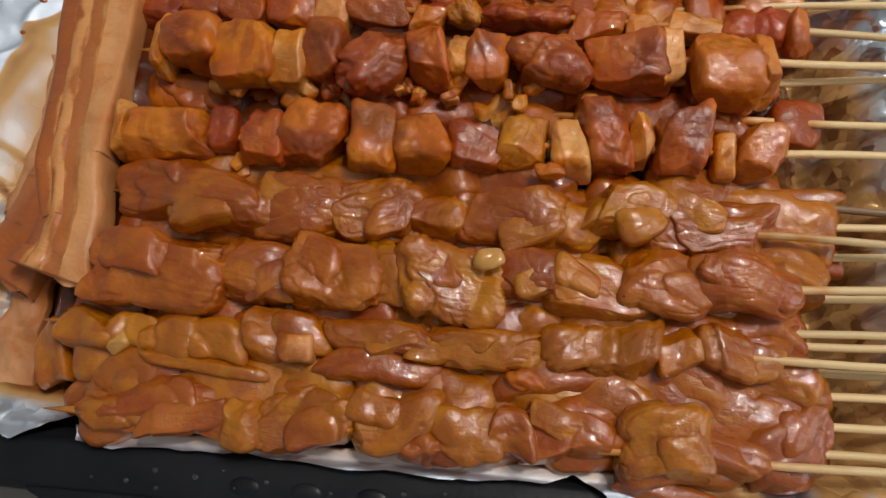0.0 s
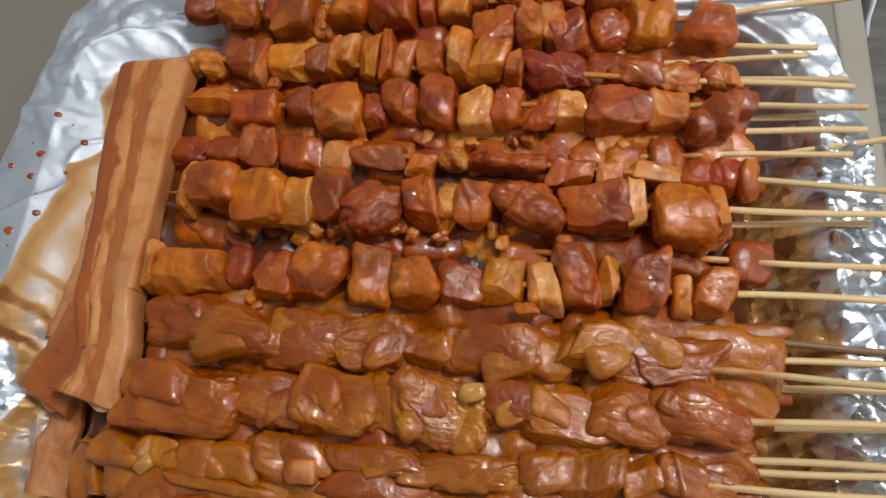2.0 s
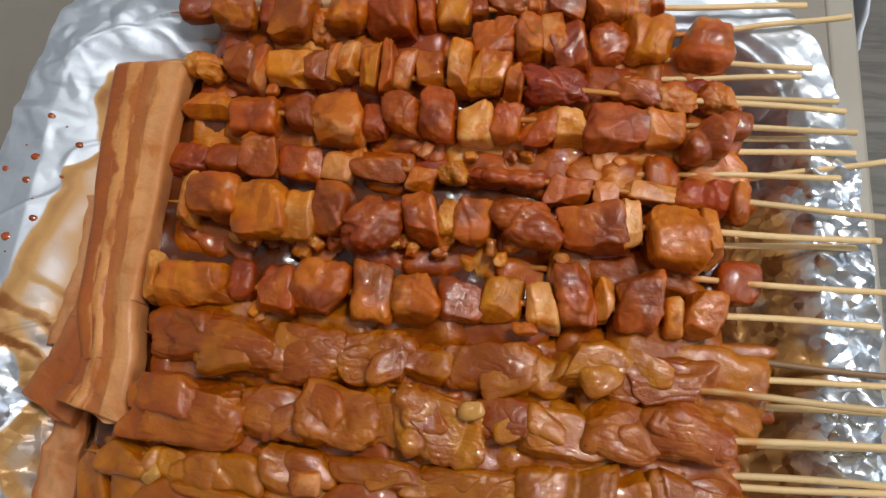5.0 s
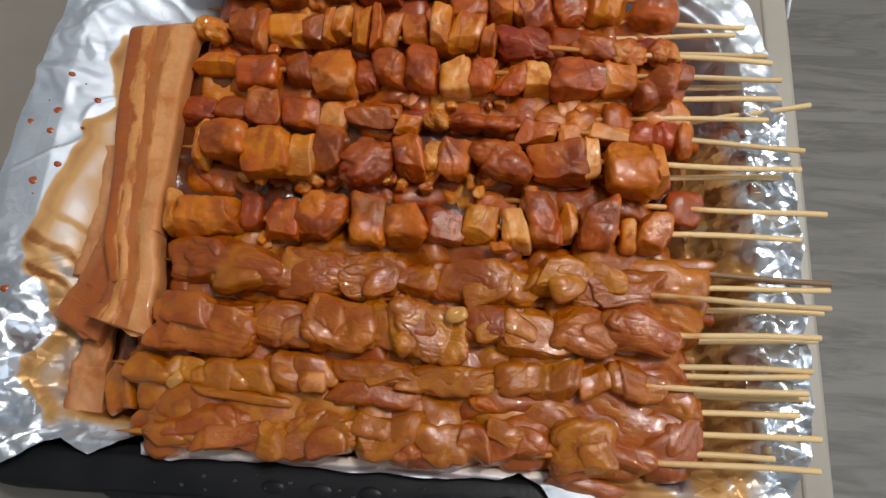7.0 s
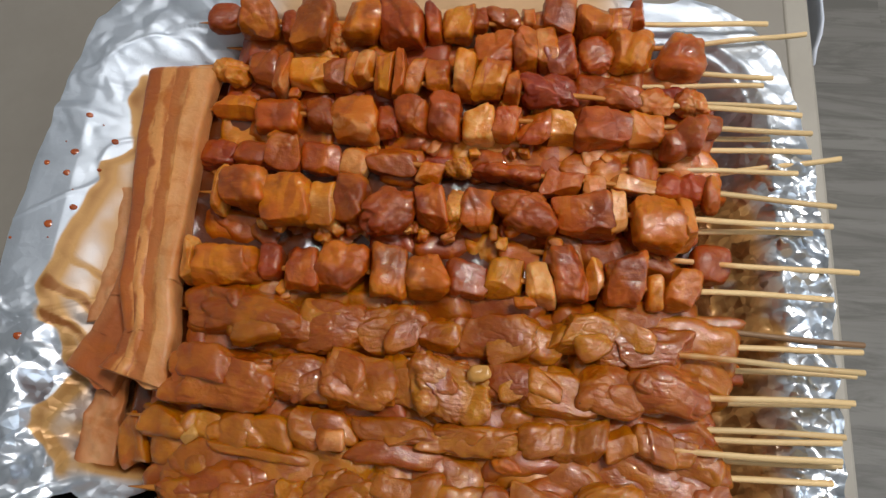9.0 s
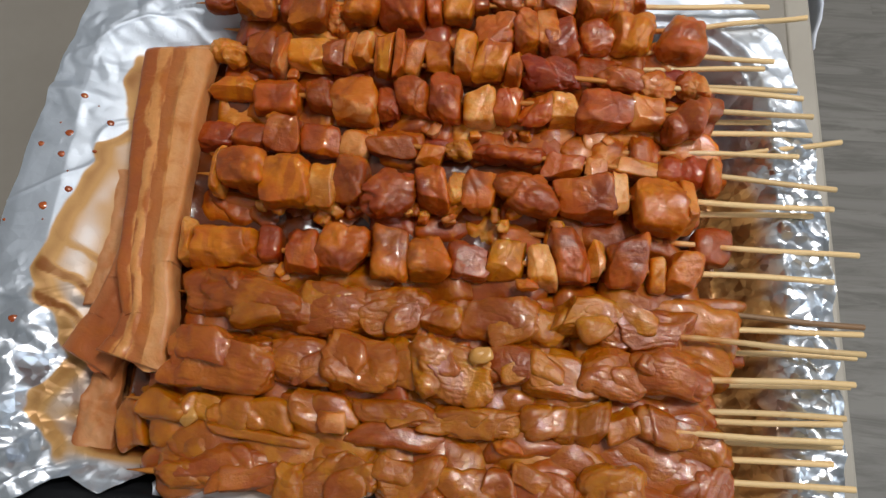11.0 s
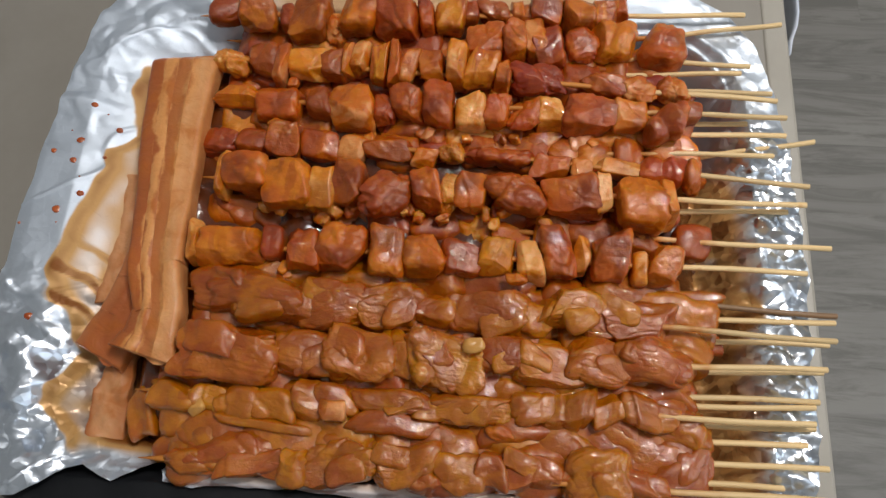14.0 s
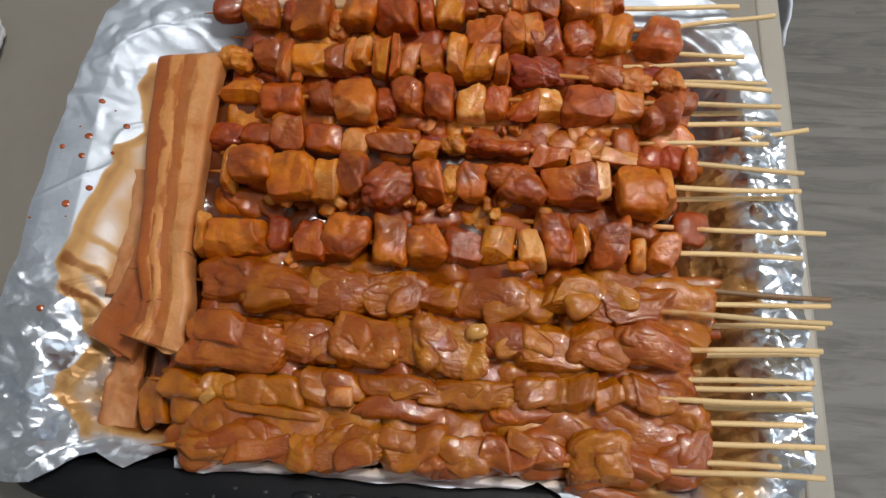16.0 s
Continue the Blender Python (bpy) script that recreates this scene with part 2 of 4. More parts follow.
def bacon_material(name, stripes):
    """Lean and fat in bands along the strip, by the place across it."""
    mat, tree, bsdf = material(name)
    space, _ = own_space(tree)
    across = tree.nodes.new("ShaderNodeAttribute")
    across.attribute_name = "across"
    wave = noise_tex(tree, space, 55, 4)
    n = tree.nodes.new("ShaderNodeMath")
    n.operation = "ADD"
    link(tree, across.outputs["Fac"], n.inputs[0])
    link(tree, scaled(tree, wave, 0.44, -0.22), n.inputs[1])
    bands = tree.nodes.new("ShaderNodeValToRGB")
    link(tree, n.outputs[0], bands.inputs["Fac"])
    bands.color_ramp.elements.remove(bands.color_ramp.elements[1])
    bands.color_ramp.elements[0].position, bands.color_ramp.elements[0].color = 0.0, (*stripes[0][1], 1)
    for place, colour in stripes[1:]:
        bands.color_ramp.elements.new(place).color = (*colour, 1)
    stain = ramp(tree, noise_tex(tree, space, 55, 4, 0.6, 0.8), 0.48, 0.72)
    colour = mix(tree, scaled(tree, stain, 0.65), bands.outputs["Color"], (0.48, 0.13, 0.015))
    fine = noise_tex(tree, space, 300, 4, 0.65)
    colour = mix(tree, scaled(tree, fine, 0.45), colour, (0.44, 0.15, 0.035))
    link(tree, colour, bsdf.inputs["Base Color"])
    link(tree, scaled(tree, fine, 0.3, 0.22), bsdf.inputs["Roughness"])
    bsdf.inputs["Coat Weight"].default_value = 0.1
    bsdf.inputs["Specular IOR Level"].default_value = 0.25
    bsdf.inputs["Subsurface Weight"].default_value = 0.15
    bsdf.inputs["Subsurface Radius"].default_value = (0.004, 0.0014, 0.0007)
    bump(tree, bsdf, noise_tex(tree, space, 110, 4, 0.6, 0.6), 0.5, 0.0018)
    return mat


LEAN, FAT, RED = (0.43, 0.135, 0.045), (0.74, 0.35, 0.125), (0.38, 0.10, 0.034)


# ---- mesh helpers ----
def part(name, bm, mat, parent=None, label=""):
    """Links a bmesh as one mesh object under a thing or a part."""
    me = bpy.data.meshes.new(name)
    bm.to_mesh(me)
    bm.free()
    me.materials.append(mat)
    ob = new(name, me)
    ob.parent = parent
    return tagged(ob, label)


def mesh_part(name, verts, faces, mat, parent=None, label="", smooth=True):
    me = bpy.data.meshes.new(name)
    me.from_pydata([tuple(v) for v in verts], [], faces)
    me.materials.append(mat)
    me.polygons.foreach_set("use_smooth", [smooth] * len(me.polygons))
    me.update()
    ob = new(name, me)
    ob.parent = parent
    return tagged(ob, label)


def thing(name, m, label, category, group="", kind=""):
    ob = new(name)
    ob.empty_display_size = 0.02
    ob.matrix_world = m
    return tagged(ob, label, category, group, kind)


def box(x0, x1, y0, y1, z0, z1, bevel=0.0, segments=2):
    bm = bmesh.new()
    bmesh.ops.create_cube(bm, size=1, matrix=Matrix.Translation(((x0 + x1) / 2, (y0 + y1) / 2, (z0 + z1) / 2)) @ Matrix.Diagonal((x1 - x0, y1 - y0, z1 - z0, 1)))
    if bevel:
        bmesh.ops.bevel(bm, geom=bm.edges[:], offset=bevel, segments=segments, profile=0.5, affect="EDGES")
    return bm


def grid_faces(rows, columns):
    return [(r * columns + c, r * columns + c + 1, (r + 1) * columns + c + 1, (r + 1) * columns + c) for r in range(rows - 1) for c in range(columns - 1)]


LATTICE = np.random.default_rng(5).random((32, 32, 32))


def lump(p, freq, seed):
    """Smooth value noise at the places p (n x 3), about -1 to 1."""
    q = p * freq + np.array([seed * 3.17, seed * 7.31, seed * 1.93]) % 32
    i = np.floor(q).astype(int)
    f = q - i
    f = f * f * (3 - 2 * f)
    out = 0.0
    for a in (0, 1):
        for b in (0, 1):
            for c in (0, 1):
                w = (f[:, 0] if a else 1 - f[:, 0]) * (f[:, 1] if b else 1 - f[:, 1]) * (f[:, 2] if c else 1 - f[:, 2])
                out = out + w * LATTICE[(i[:, 0] + a) % 32, (i[:, 1] + b) % 32, (i[:, 2] + c) % 32]
    return 2 * out - 1


def facets(x, y, cell, seed):
    """Crumpled-sheet noise: flat facets between random heights, about -1 to 1."""
    p = np.stack([x, y, 0 * x], 1)
    u = (0.87 * x + 0.5 * y) / cell + 0.55 * lump(p, 0.7 / cell, seed)
    v = (-0.5 * x + 0.87 * y) / cell + 0.55 * lump(p, 0.7 / cell, seed + 9)
    i, j = np.floor(u).astype(int), np.floor(v).astype(int)
    f, g = u - i, v - j
    h = lambda a, b: LATTICE[(i + a) % 32, (j + b) % 32, seed % 32]  # noqa: E731
    under = h(0, 0) + f * (h(1, 0) - h(0, 0)) + g * (h(0, 1) - h(0, 0))
    over = h(1, 1) + (1 - f) * (h(0, 1) - h(1, 1)) + (1 - g) * (h(1, 0) - h(1, 1))
    return 2 * np.where(f + g < 1, under, over) - 1


def smoothstep(a, b, x):
    t = np.clip((x - a) / (b - a), 0, 1)
    return t * t * (3 - 2 * t)


def unit_ball(level):
    bm = bmesh.new()
    bmesh.ops.create_icosphere(bm, subdivisions=level, radius=1)
    co = np.array([v.co[:] for v in bm.verts])
    faces = [tuple(v.index for v in f.verts) for f in bm.faces]
    bm.free()
    return co / np.linalg.norm(co, axis=1)[:, None], faces


BALLS = {"broad": unit_ball(6), "fine": unit_ball(5), "coarse": unit_ball(4)}
# kind: squareness, slow swell, fast swell, creases, knife cuts, height to width, bulges
SHAPES = {
    "b": (5.0, 0.10, 0.03, 0.05, 5, 0.95, 0), "f": (5.5, 0.09, 0.02, 0.04, 5, 0.9, 0), "l": (4.0, 0.11, 0.03, 0.07, 4, 0.9, 0),
    "d": (3.2, 0.12, 0.045, 0.11, 2, 0.88, 4), "k": (2.8, 0.14, 0.09, 0.12, 3, 0.88, 10), "m": (5.0, 0.09, 0.025, 0.05, 5, 0.92, 0),
    "p": (3.4, 0.11, 0.035, 0.08, 3, 0.92, 3), "r": (3.0, 0.08, 0.03, 0.07, 3, 0.92, 2), "c": (3.8, 0.13, 0.018, 0.09, 3, 0.84, 0),
    "q": (3.8, 0.11, 0.016, 0.08, 3, 0.82, 0), "y": (3.4, 0.14, 0.018, 0.10, 3, 0.86, 0),
}
PIECE_NAMES = {"c": "chicken_piece", "q": "chicken_piece", "y": "chicken_piece", "f": "fat_piece", "k": "fat_piece"}


def meat_piece(parent, at, size, kind, seed, level="fine", turn=0.0, mat=None, name=None, label=""):
    """A chopped piece of meat: at its centre, size along, across and up, in metres."""
    rng = np.random.default_rng(seed)
    square, slow, fast, crease, cuts, _, bulges = SHAPES[kind]
    d, faces = BALLS[level]
    half = np.array(size) / 2
    r = (np.abs(d) ** square).sum(1) ** (-1 / square)
    if bulges:
        # overlapping bulges, which meet in folds
        stretch = half / half.mean()
        e = d * stretch
        e = e / np.linalg.norm(e, axis=1)[:, None]
        lobes = []
        for _ in range(bulges):
            c = rng.normal(size=3)
            c = c / np.linalg.norm(c) * rng.uniform(0.34, 0.62)
            size_of = np.linalg.norm(c) + rng.uniform(0.04, 0.22)
            along = e @ c
            lobes.append(along + np.sqrt(np.maximum(along**2 - c @ c + size_of**2, 1e-4)))
        lobes = np.array(lobes)
        blend = np.log(np.exp(22 * lobes).sum(0)) / 22
        r = r * (0.45 + 0.55 * blend / blend.mean())
    p = d * r[:, None]
    for _ in range(cuts):
        n = rng.normal(size=3) * (0.8, 1.0, 1.0)
        n /= np.linalg.norm(n)
        far = (p @ n).max() * rng.uniform(0.66, 0.92)
        over = np.maximum(p @ n - far, 0)
        p = p - 0.95 * over[:, None] * n
    q = p * half / 0.011
    grow = slow * lump(q, 0.8, seed) + slow * 0.6 * lump(q, 1.7, seed + 3) + fast * lump(q, 4.5, seed + 5)
    # seams where the meat is folded over, slanting across the piece
    lean = rng.uniform(-0.8, 0.8)
    slant = np.stack([q[:, 0] + lean * q[:, 1], 0.45 * q[:, 1], 0.45 * q[:, 2]], 1)
    fold = lump(slant + 0.3 * lump(q, 1.3, seed + 8)[:, None], 0.75, seed + 7)
    seam = np.exp(-((fold / 0.10) ** 2))
    step = np.tanh(fold / 0.06)
    grow = grow - crease * seam + 0.55 * crease * step
    ridge = lump(q * (0.6, 1.3, 1.3), 2.6, seed + 15)
    grow = grow - 0.35 * crease * np.exp(-((ridge / 0.12) ** 2)) + 0.5 * fast * lump(q, 9.0, seed + 11) + 0.3 * fast * lump(q, 19.0, seed + 13)
    p = p * (1 + grow)[:, None]
    # a taper, a waist, a shear and a bend keep two pieces from looking alike
    waist = 1 - rng.uniform(-0.04, 0.14) * (1 - p[:, 0] ** 2)
    p[:, 1] *= (1 + rng.uniform(-0.12, 0.12) * p[:, 0]) * waist
    p[:, 2] *= (1 + rng.uniform(-0.10, 0.10) * p[:, 0]) * waist
    p[:, 0] += rng.uniform(-0.24, 0.24) * p[:, 1] + rng.uniform(-0.1, 0.1) * p[:, 2]
    if kind in "cqy":
        p[:, 1] += 0.14 * np.sin(2.2 * p[:, 0] + rng.uniform(0, 6.28))
        p[:, 2] += 0.12 * np.sin(2.8 * p[:, 0] + 0.8 * p[:, 1] + rng.uniform(0, 6.28))
    p = p / np.percentile(np.abs(p), 95, axis=0) * half * 0.96
    p[:, 2] = np.where(p[:, 2] < 0, p[:, 2] * 1.05, p[:, 2])
    ob = mesh_part(name or PIECE_NAMES.get(kind, "pork_piece"), p, faces, mat or MEATS[kind], parent, label)
    ob.matrix_basis = pose(*at, rng.uniform(-13, 13), rng.uniform(-5, 5), turn + rng.uniform(-6, 6))
    return ob


def bamboo_stick(parent, length, radius=0.00135, mat=None):
    """A round stick along x, with a point at its start and a worn square end, which is its origin."""
    rings, sides = 26, 10
    verts, faces = [], []
    for i in range(rings):
        x = length * i / (rings - 1)
        r = radius * min(1.0, 0.15 + x / 0.009)
        wob = 0.00035 * math.sin(i * 0.9 + length * 1000)
        for s in range(sides):
            a = 2 * math.pi * s / sides
            rr = r * (1 + 0.05 * math.sin(3 * a + length * 900))
            verts.append((x, wob + rr * math.cos(a), 0.4 * wob + rr * math.sin(a)))
    for i in range(rings - 1):
        for s in range(sides):
            t = (s + 1) % sides
            faces.append((i * sides + s, i * sides + t, (i + 1) * sides + t, (i + 1) * sides + s))
    last = (rings - 1) * sides
    faces.append(tuple(range(sides - 1, -1, -1)))
    cap = len(verts)
    for s in range(sides):
        x, y, z = verts[last + s]
        verts.append((x + 0.0002, y * 0.88, z * 0.88))
    for s in range(sides):
        t = (s + 1) % sides
        faces.append((last + s, last + t, cap + t, cap + s))
    faces.append(tuple(range(cap, cap + sides)))
    return mesh_part("stick", [(x - length, y, z) for x, y, z in verts], faces, mat or BAMBOO, parent, "dark weathered bamboo stick" if mat else "pale bamboo stick")


# ---- the room ----
def room():
    x0, x1, y0, y1, z0, z1, d = -2.0, 2.2, -1.6, 2.6, -0.75, 1.75, 0.1
    for name, args in {
        "wall_north": (x0 - d, x1 + d, y1, y1 + d, z0, z1), "wall_south": (x0 - d, x1 + d, y0 - d, y0, z0, z1),
        "wall_east": (x1, x1 + d, y0, y1, z0, z1), "wall_west": (x0 - d, x0, y0, y1, z0, z1),
        "ceiling": (x0 - d, x1 + d, y0 - d, y1 + d, z1, z1 + d),
    }.items():
        tagged(part(name, box(*args), PAINT), "plain white painted wall of the room" if "wall" in name else "plain white painted ceiling", "wall" if "wall" in name else "ceiling", kind="structure")
    floor = tagged(part("floor", box(x0 - d, x1 + d, y0 - d, y1 + d, z0 - 0.05, z0 - 0.004), plain("floor_joint", (0.18, 0.175, 0.165), (0.20, 0.195, 0.185), 30, 0.7)), "grey wood-look plank floor below the table", "floor", kind="structure")
    return floor


FLOOR = room()

# added cool fill lamp at the right that brightens the foil, and ceiling bulbs
area_lamp("window_light", (2.1, -0.3, 0.9), (0, 0, 0), 1.4, 1.2, 14.0, (0.80, 0.90, 1.0))
for dx, dy in ((0.0, 0.0), (0.28, 0.1), (0.1, 0.32)):
    area_lamp("ceiling_bulb", (0.50 + dx, 0.35 + dy, 1.70), (0.50 + dx, 0.35 + dy, 0), 0.10, 0.10, 9.0, (1.0, 0.95, 0.89), "DISK")
# unseen panel added as wide as the ceiling, to even out the foil's reflections
area_lamp("ceiling_lamp", (0.1, 0.5, 1.73), (0.1, 0.5, 0), 4.0, 4.0, 5.5, (0.96, 0.98, 1.0))


# ---- table ----
def table():
    top = thing("table", pose(-0.5, 0.25, -0.75), "taupe laminate table with a rounded edge coloured as brighter lit", "table")
    m = top.matrix_world.inverted()
    bm = box(-1.0, 0.1665, -0.55, 0.85, -0.03, 0.0)
    bm.transform(m)
    part("tabletop", bm, TABLE, top)
    # this strip's paler colour stands for light on the right of the tabletop
    bm = box(0.1665, 0.1815, -0.55, 0.85, -0.031, 0.0, 0.0022, 3)
    bm.transform(m)
    part("edge_strip", bm, LIT_TAUPE, top, "rounded edge strip, coloured lighter for the light on it")
    for x in (-0.95, 0.10):
        for y in (-0.5, 0.8):
            bm = box(x - 0.025, x + 0.025, y - 0.025, y + 0.025, -0.75, -0.03, 0.004)
            bm.transform(m)
            part("leg", bm, LIT_TAUPE, top)


table()

# ---- tray ----
IN = (-0.209, 0.139, -0.0885, 0.169)  # the tray's opening
RIM = 0.030


def inside(x, y, rect=IN, r=0.03):
    """Distance to the rounded rectangle's edge, positive inside."""
    cx, cy = (rect[0] + rect[1]) / 2, (rect[2] + rect[3]) / 2
    r = np.where(y > cy, r + 0.022, r)  # rounder at the back
    qx, qy = np.abs(x - cx) - (rect[1] - rect[0]) / 2 + r, np.abs(y - cy) - (rect[3] - rect[2]) / 2 + r
    return -(np.minimum(np.maximum(qx, qy), 0) + np.hypot(np.maximum(qx, 0), np.maximum(qy, 0)) - r)


def ring(rect, r, z, per_corner=8):
    out = []
    back = r + 0.022  # the corners at the back are rounder
    for cx, cy, start, q in ((rect[1] - back, rect[3] - back, 0, back), (rect[0] + back, rect[3] - back, 90, back), (rect[0] + r, rect[2] + r, 180, r), (rect[1] - r, rect[2] + r, 270, r)):
        for k in range(per_corner):
            a = radians(start + 90 * k / (per_corner - 1))
            out.append((cx + q * math.cos(a), cy + q * math.sin(a), z))
    return out


def grown(rect, d):
    return (rect[0] - d, rect[1] + d, rect[2] - d, rect[3] + d)


def baking_tray():
    tray = thing("baking_tray", pose(-0.036, 0.041, 0), "black enamelled baking tray lined with foil, on the table", "baking tray")
    m = tray.matrix_world.inverted()
    rings = [
        ring(grown(IN, -0.012), 0.02, 0.0035), ring(grown(IN, -0.009), 0.022, 0.0045), ring(grown(IN, -0.001), 0.03, RIM - 0.004),
        ring(grown(IN, 0.001), 0.031, RIM - 0.0025), ring(grown(IN, 0.0135), 0.036, RIM - 0.0025), ring(grown(IN, 0.0165), 0.038, RIM - 0.004),
        ring(grown(IN, 0.0172), 0.0385, RIM - 0.008), ring(grown(IN, 0.0160), 0.0375, RIM - 0.008), ring(grown(IN, 0.0145), 0.0365, RIM - 0.0045),
        ring(grown(IN, 0.002), 0.032, RIM - 0.0042), ring(grown(IN, -0.007), 0.024, 0.002), ring(grown(IN, -0.012), 0.02, 0.0),
    ]
    n = len(rings[0])
    verts = [m @ Vector(v) for r in rings for v in r]
    faces = [(k * n + i, k * n + (i + 1) % n, (k + 1) * n + (i + 1) % n, (k + 1) * n + i) for k in range(len(rings) - 1) for i in range(n)]
    faces = [f[::-1] for f in faces]
    faces.append(tuple(range(n)))
    faces.append(tuple(range(len(verts) - 1, len(verts) - n - 1, -1)))
    mesh_part("pan", verts, faces, TRAY, tray)
    # pressed ledge that widens the front rim between its two corners
    bm = box(-0.150, 0.085, -0.1085, -0.1035, RIM - 0.0065, RIM - 0.0027, 0.0012, 3)
    for v in bm.verts:
        if v.co.y < -0.106:
            v.co.x *= 0.96
    bm.transform(m)
    part("rim_ledge", bm, TRAY, tray)
    for x in (-0.073, -0.030, -0.052, 0.03):
        bm = bmesh.new()
        bmesh.ops.create_uvsphere(bm, u_segments=20, v_segments=10, radius=1, matrix=Matrix.Translation((x, -0.0975, RIM - 0.0028)) @ Matrix.Diagonal((0.0055, 0.0032, 0.0011, 1)))
        bm.transform(m)
        ob = part("pressed_dimple", bm, TRAY, tray)
        ob.data.polygons.foreach_set("use_smooth", [True] * len(ob.data.polygons))
    return tray


baking_tray()


# ---- foil ----
FRONT_X = (-240, -207, -196, -187, -178, -171, -156, -146, -137, -133, -120, -100, -40, 0, 30, 38, 50, 62, 80, 130, 165)
FRONT_Y = (-99, -99, -98, -92, -84, -83, -89, -84, -78, -89, -90, -87, -88, -88, -87, -84, -90, -100, -108, -110, -105)


def front_edge(x):
    """Where the foil ends towards the front, along the tray."""
    y = np.interp(x * 1000, FRONT_X, FRONT_Y) / 1000
    return y + 0.0012 * facets(x, 0 * x, 0.016, 4) + 0.0009 * facets(x, 0 * x, 0.007, 6)


def left_edge(y):
    return np.interp(y * 1000, (-110, -60, -10, 43, 107, 147, 163, 176, 186, 191), (-237, -239, -236, -234, -228, -222, -217, -207, -190, -172)) / 1000


def right_edge(y):
    return np.interp(y * 1000, (-112, -100, -85, -77, -62, -49, 46, 94, 131, 154, 176, 185, 191), (112, 136, 149, 153, 158, 160, 161, 159, 154, 148, 133, 121, 105)) / 1000


def foil_crush(x, y):
    """How crumpled the foil is, up to about 1."""
    right = smoothstep(0.080, 0.115, x) * smoothstep(0.14, 0.08, y)
    corner = smoothstep(-0.13, -0.19, x) * smoothstep(0.03, -0.04, y)
    return 0.06 + 0.85 * right + 0.7 * corner + 0.25 * smoothstep(0.10, 0.14, x) * smoothstep(0.08, 0.14, y)


def foil_height(x, y):
    d = inside(x, y)
    wall = 0.012 + 0.052 * smoothstep(-0.12, -0.20, x) + 0.014 * smoothstep(0.08, 0.14, x)
    ramped = np.clip(1 - d / wall, 0, 1)
    z = 0.0055 + (RIM - 0.0055) * (0.75 * ramped + 0.25 * smoothstep(0.0, 1.0, ramped))
    z = z - 0.003 * smoothstep(-0.0175, -0.032, d)
    crush = foil_crush(x, y)
    z = z + crush * (0.0042 * facets(x, y, 0.020, 3) + 0.0030 * facets(x, y, 0.0095, 7) + 0.0012 * facets(x, y, 0.005, 11))
    # pleats across the folded edge at the far left corner and along the back
    along = np.arctan2(y - 0.04, x + 0.04)
    pleat = smoothstep(0.026, -0.002, d) * smoothstep(0.06, 0.12, y) * smoothstep(0.02, -0.16, x)
    z = z + pleat * (0.0026 * facets(along * 0.16, d * 0.35, 0.009, 13) + 0.0012 * facets(along * 0.16, d * 0.5, 0.004, 14))
    # broad flat folds of the smoother parts, with a few sharp creases
    z = z + 0.0006 * facets(x * 0.8 + y * 0.3, y - 0.4 * x, 0.034, 17) + 0.0005 * facets(x * 0.6, y * 1.4, 0.014, 19)
    p = np.stack([x * 0.7 + y * 0.5, y - 0.5 * x, 0 * x], 1)
    z = z + 0.0007 * np.exp(-((lump(p, 34, 23) / 0.05) ** 2)) + 0.001
    z = z + 0.0030 * np.minimum(crush, 1) * smoothstep(0.02, 0.0, d)
    return np.where(d < 0.006, np.maximum(z, RIM - 0.0016 - 0.004 * smoothstep(-0.018, -0.03, d)), z)


def foil_stain(x, y):
    p = np.stack([x, y, 0 * x], 1)
    n = lump(p, 55, 21) + 0.5 * lump(p, 140, 22)
    edge = np.interp(y * 1000, (-80, -66, -57, -31, -16, 8, 35, 50, 67, 77, 88, 102, 113, 133), (-180, -192, -202, -190, -199, -212, -208, -204, -198, -200, -187, -194, -192, -188)) / 1000
    deep = x - edge + 0.0045 * n
    tide = np.exp(-(((deep - 0.0045) / 0.004) ** 2))
    left = (smoothstep(0.0, 0.0022, deep) * (0.62 + 0.3 * n + 0.5 * smoothstep(0.012, 0.03, deep)) + 0.55 * tide) * smoothstep(-0.084, -0.070, y) * smoothstep(0.136, 0.132, y) * smoothstep(-0.11, -0.15, x)
    streaks = smoothstep(-0.215, -0.195, x + 0.006 * n) * smoothstep(0.35, 0.8, np.sin(y * 420 + x * 260 + 2 * n) + 0.3 * n) * smoothstep(-0.03, -0.01, y) * smoothstep(0.03, 0.01, y) * smoothstep(-0.11, -0.15, x)
    right = smoothstep(0.05, 0.09, x) * smoothstep(0.146, 0.124, x + 0.012 * n) * smoothstep(0.105, 0.07, y + 0.01 * n)
    patch = smoothstep(0.25, 0.75, n) * smoothstep(0.160, 0.142, x) * smoothstep(0.09, 0.05, y) * smoothstep(-0.07, -0.03, y) * smoothstep(0.10, 0.12, x)
    floor = smoothstep(0.012, 0.024, inside(x, y)) * smoothstep(-0.18, -0.165, x) * smoothstep(0.12, 0.10, x + 0.01 * n) * smoothstep(0.135, 0.120, y - 0.25 * (x + 0.14))
    front = smoothstep(-0.092, -0.082, y) * smoothstep(0.02, 0.0, inside(x, y)) * smoothstep(-0.15, -0.11, x + 0.01 * n) * smoothstep(0.09, 0.05, x)
    out = 0.62 * left + 0.5 * streaks + 0.85 * right * np.clip(0.75 + 0.7 * n, 0, 1.2) + 0.6 * patch + 1.0 * floor + 0.45 * front
    return np.clip(out, 0, 1)


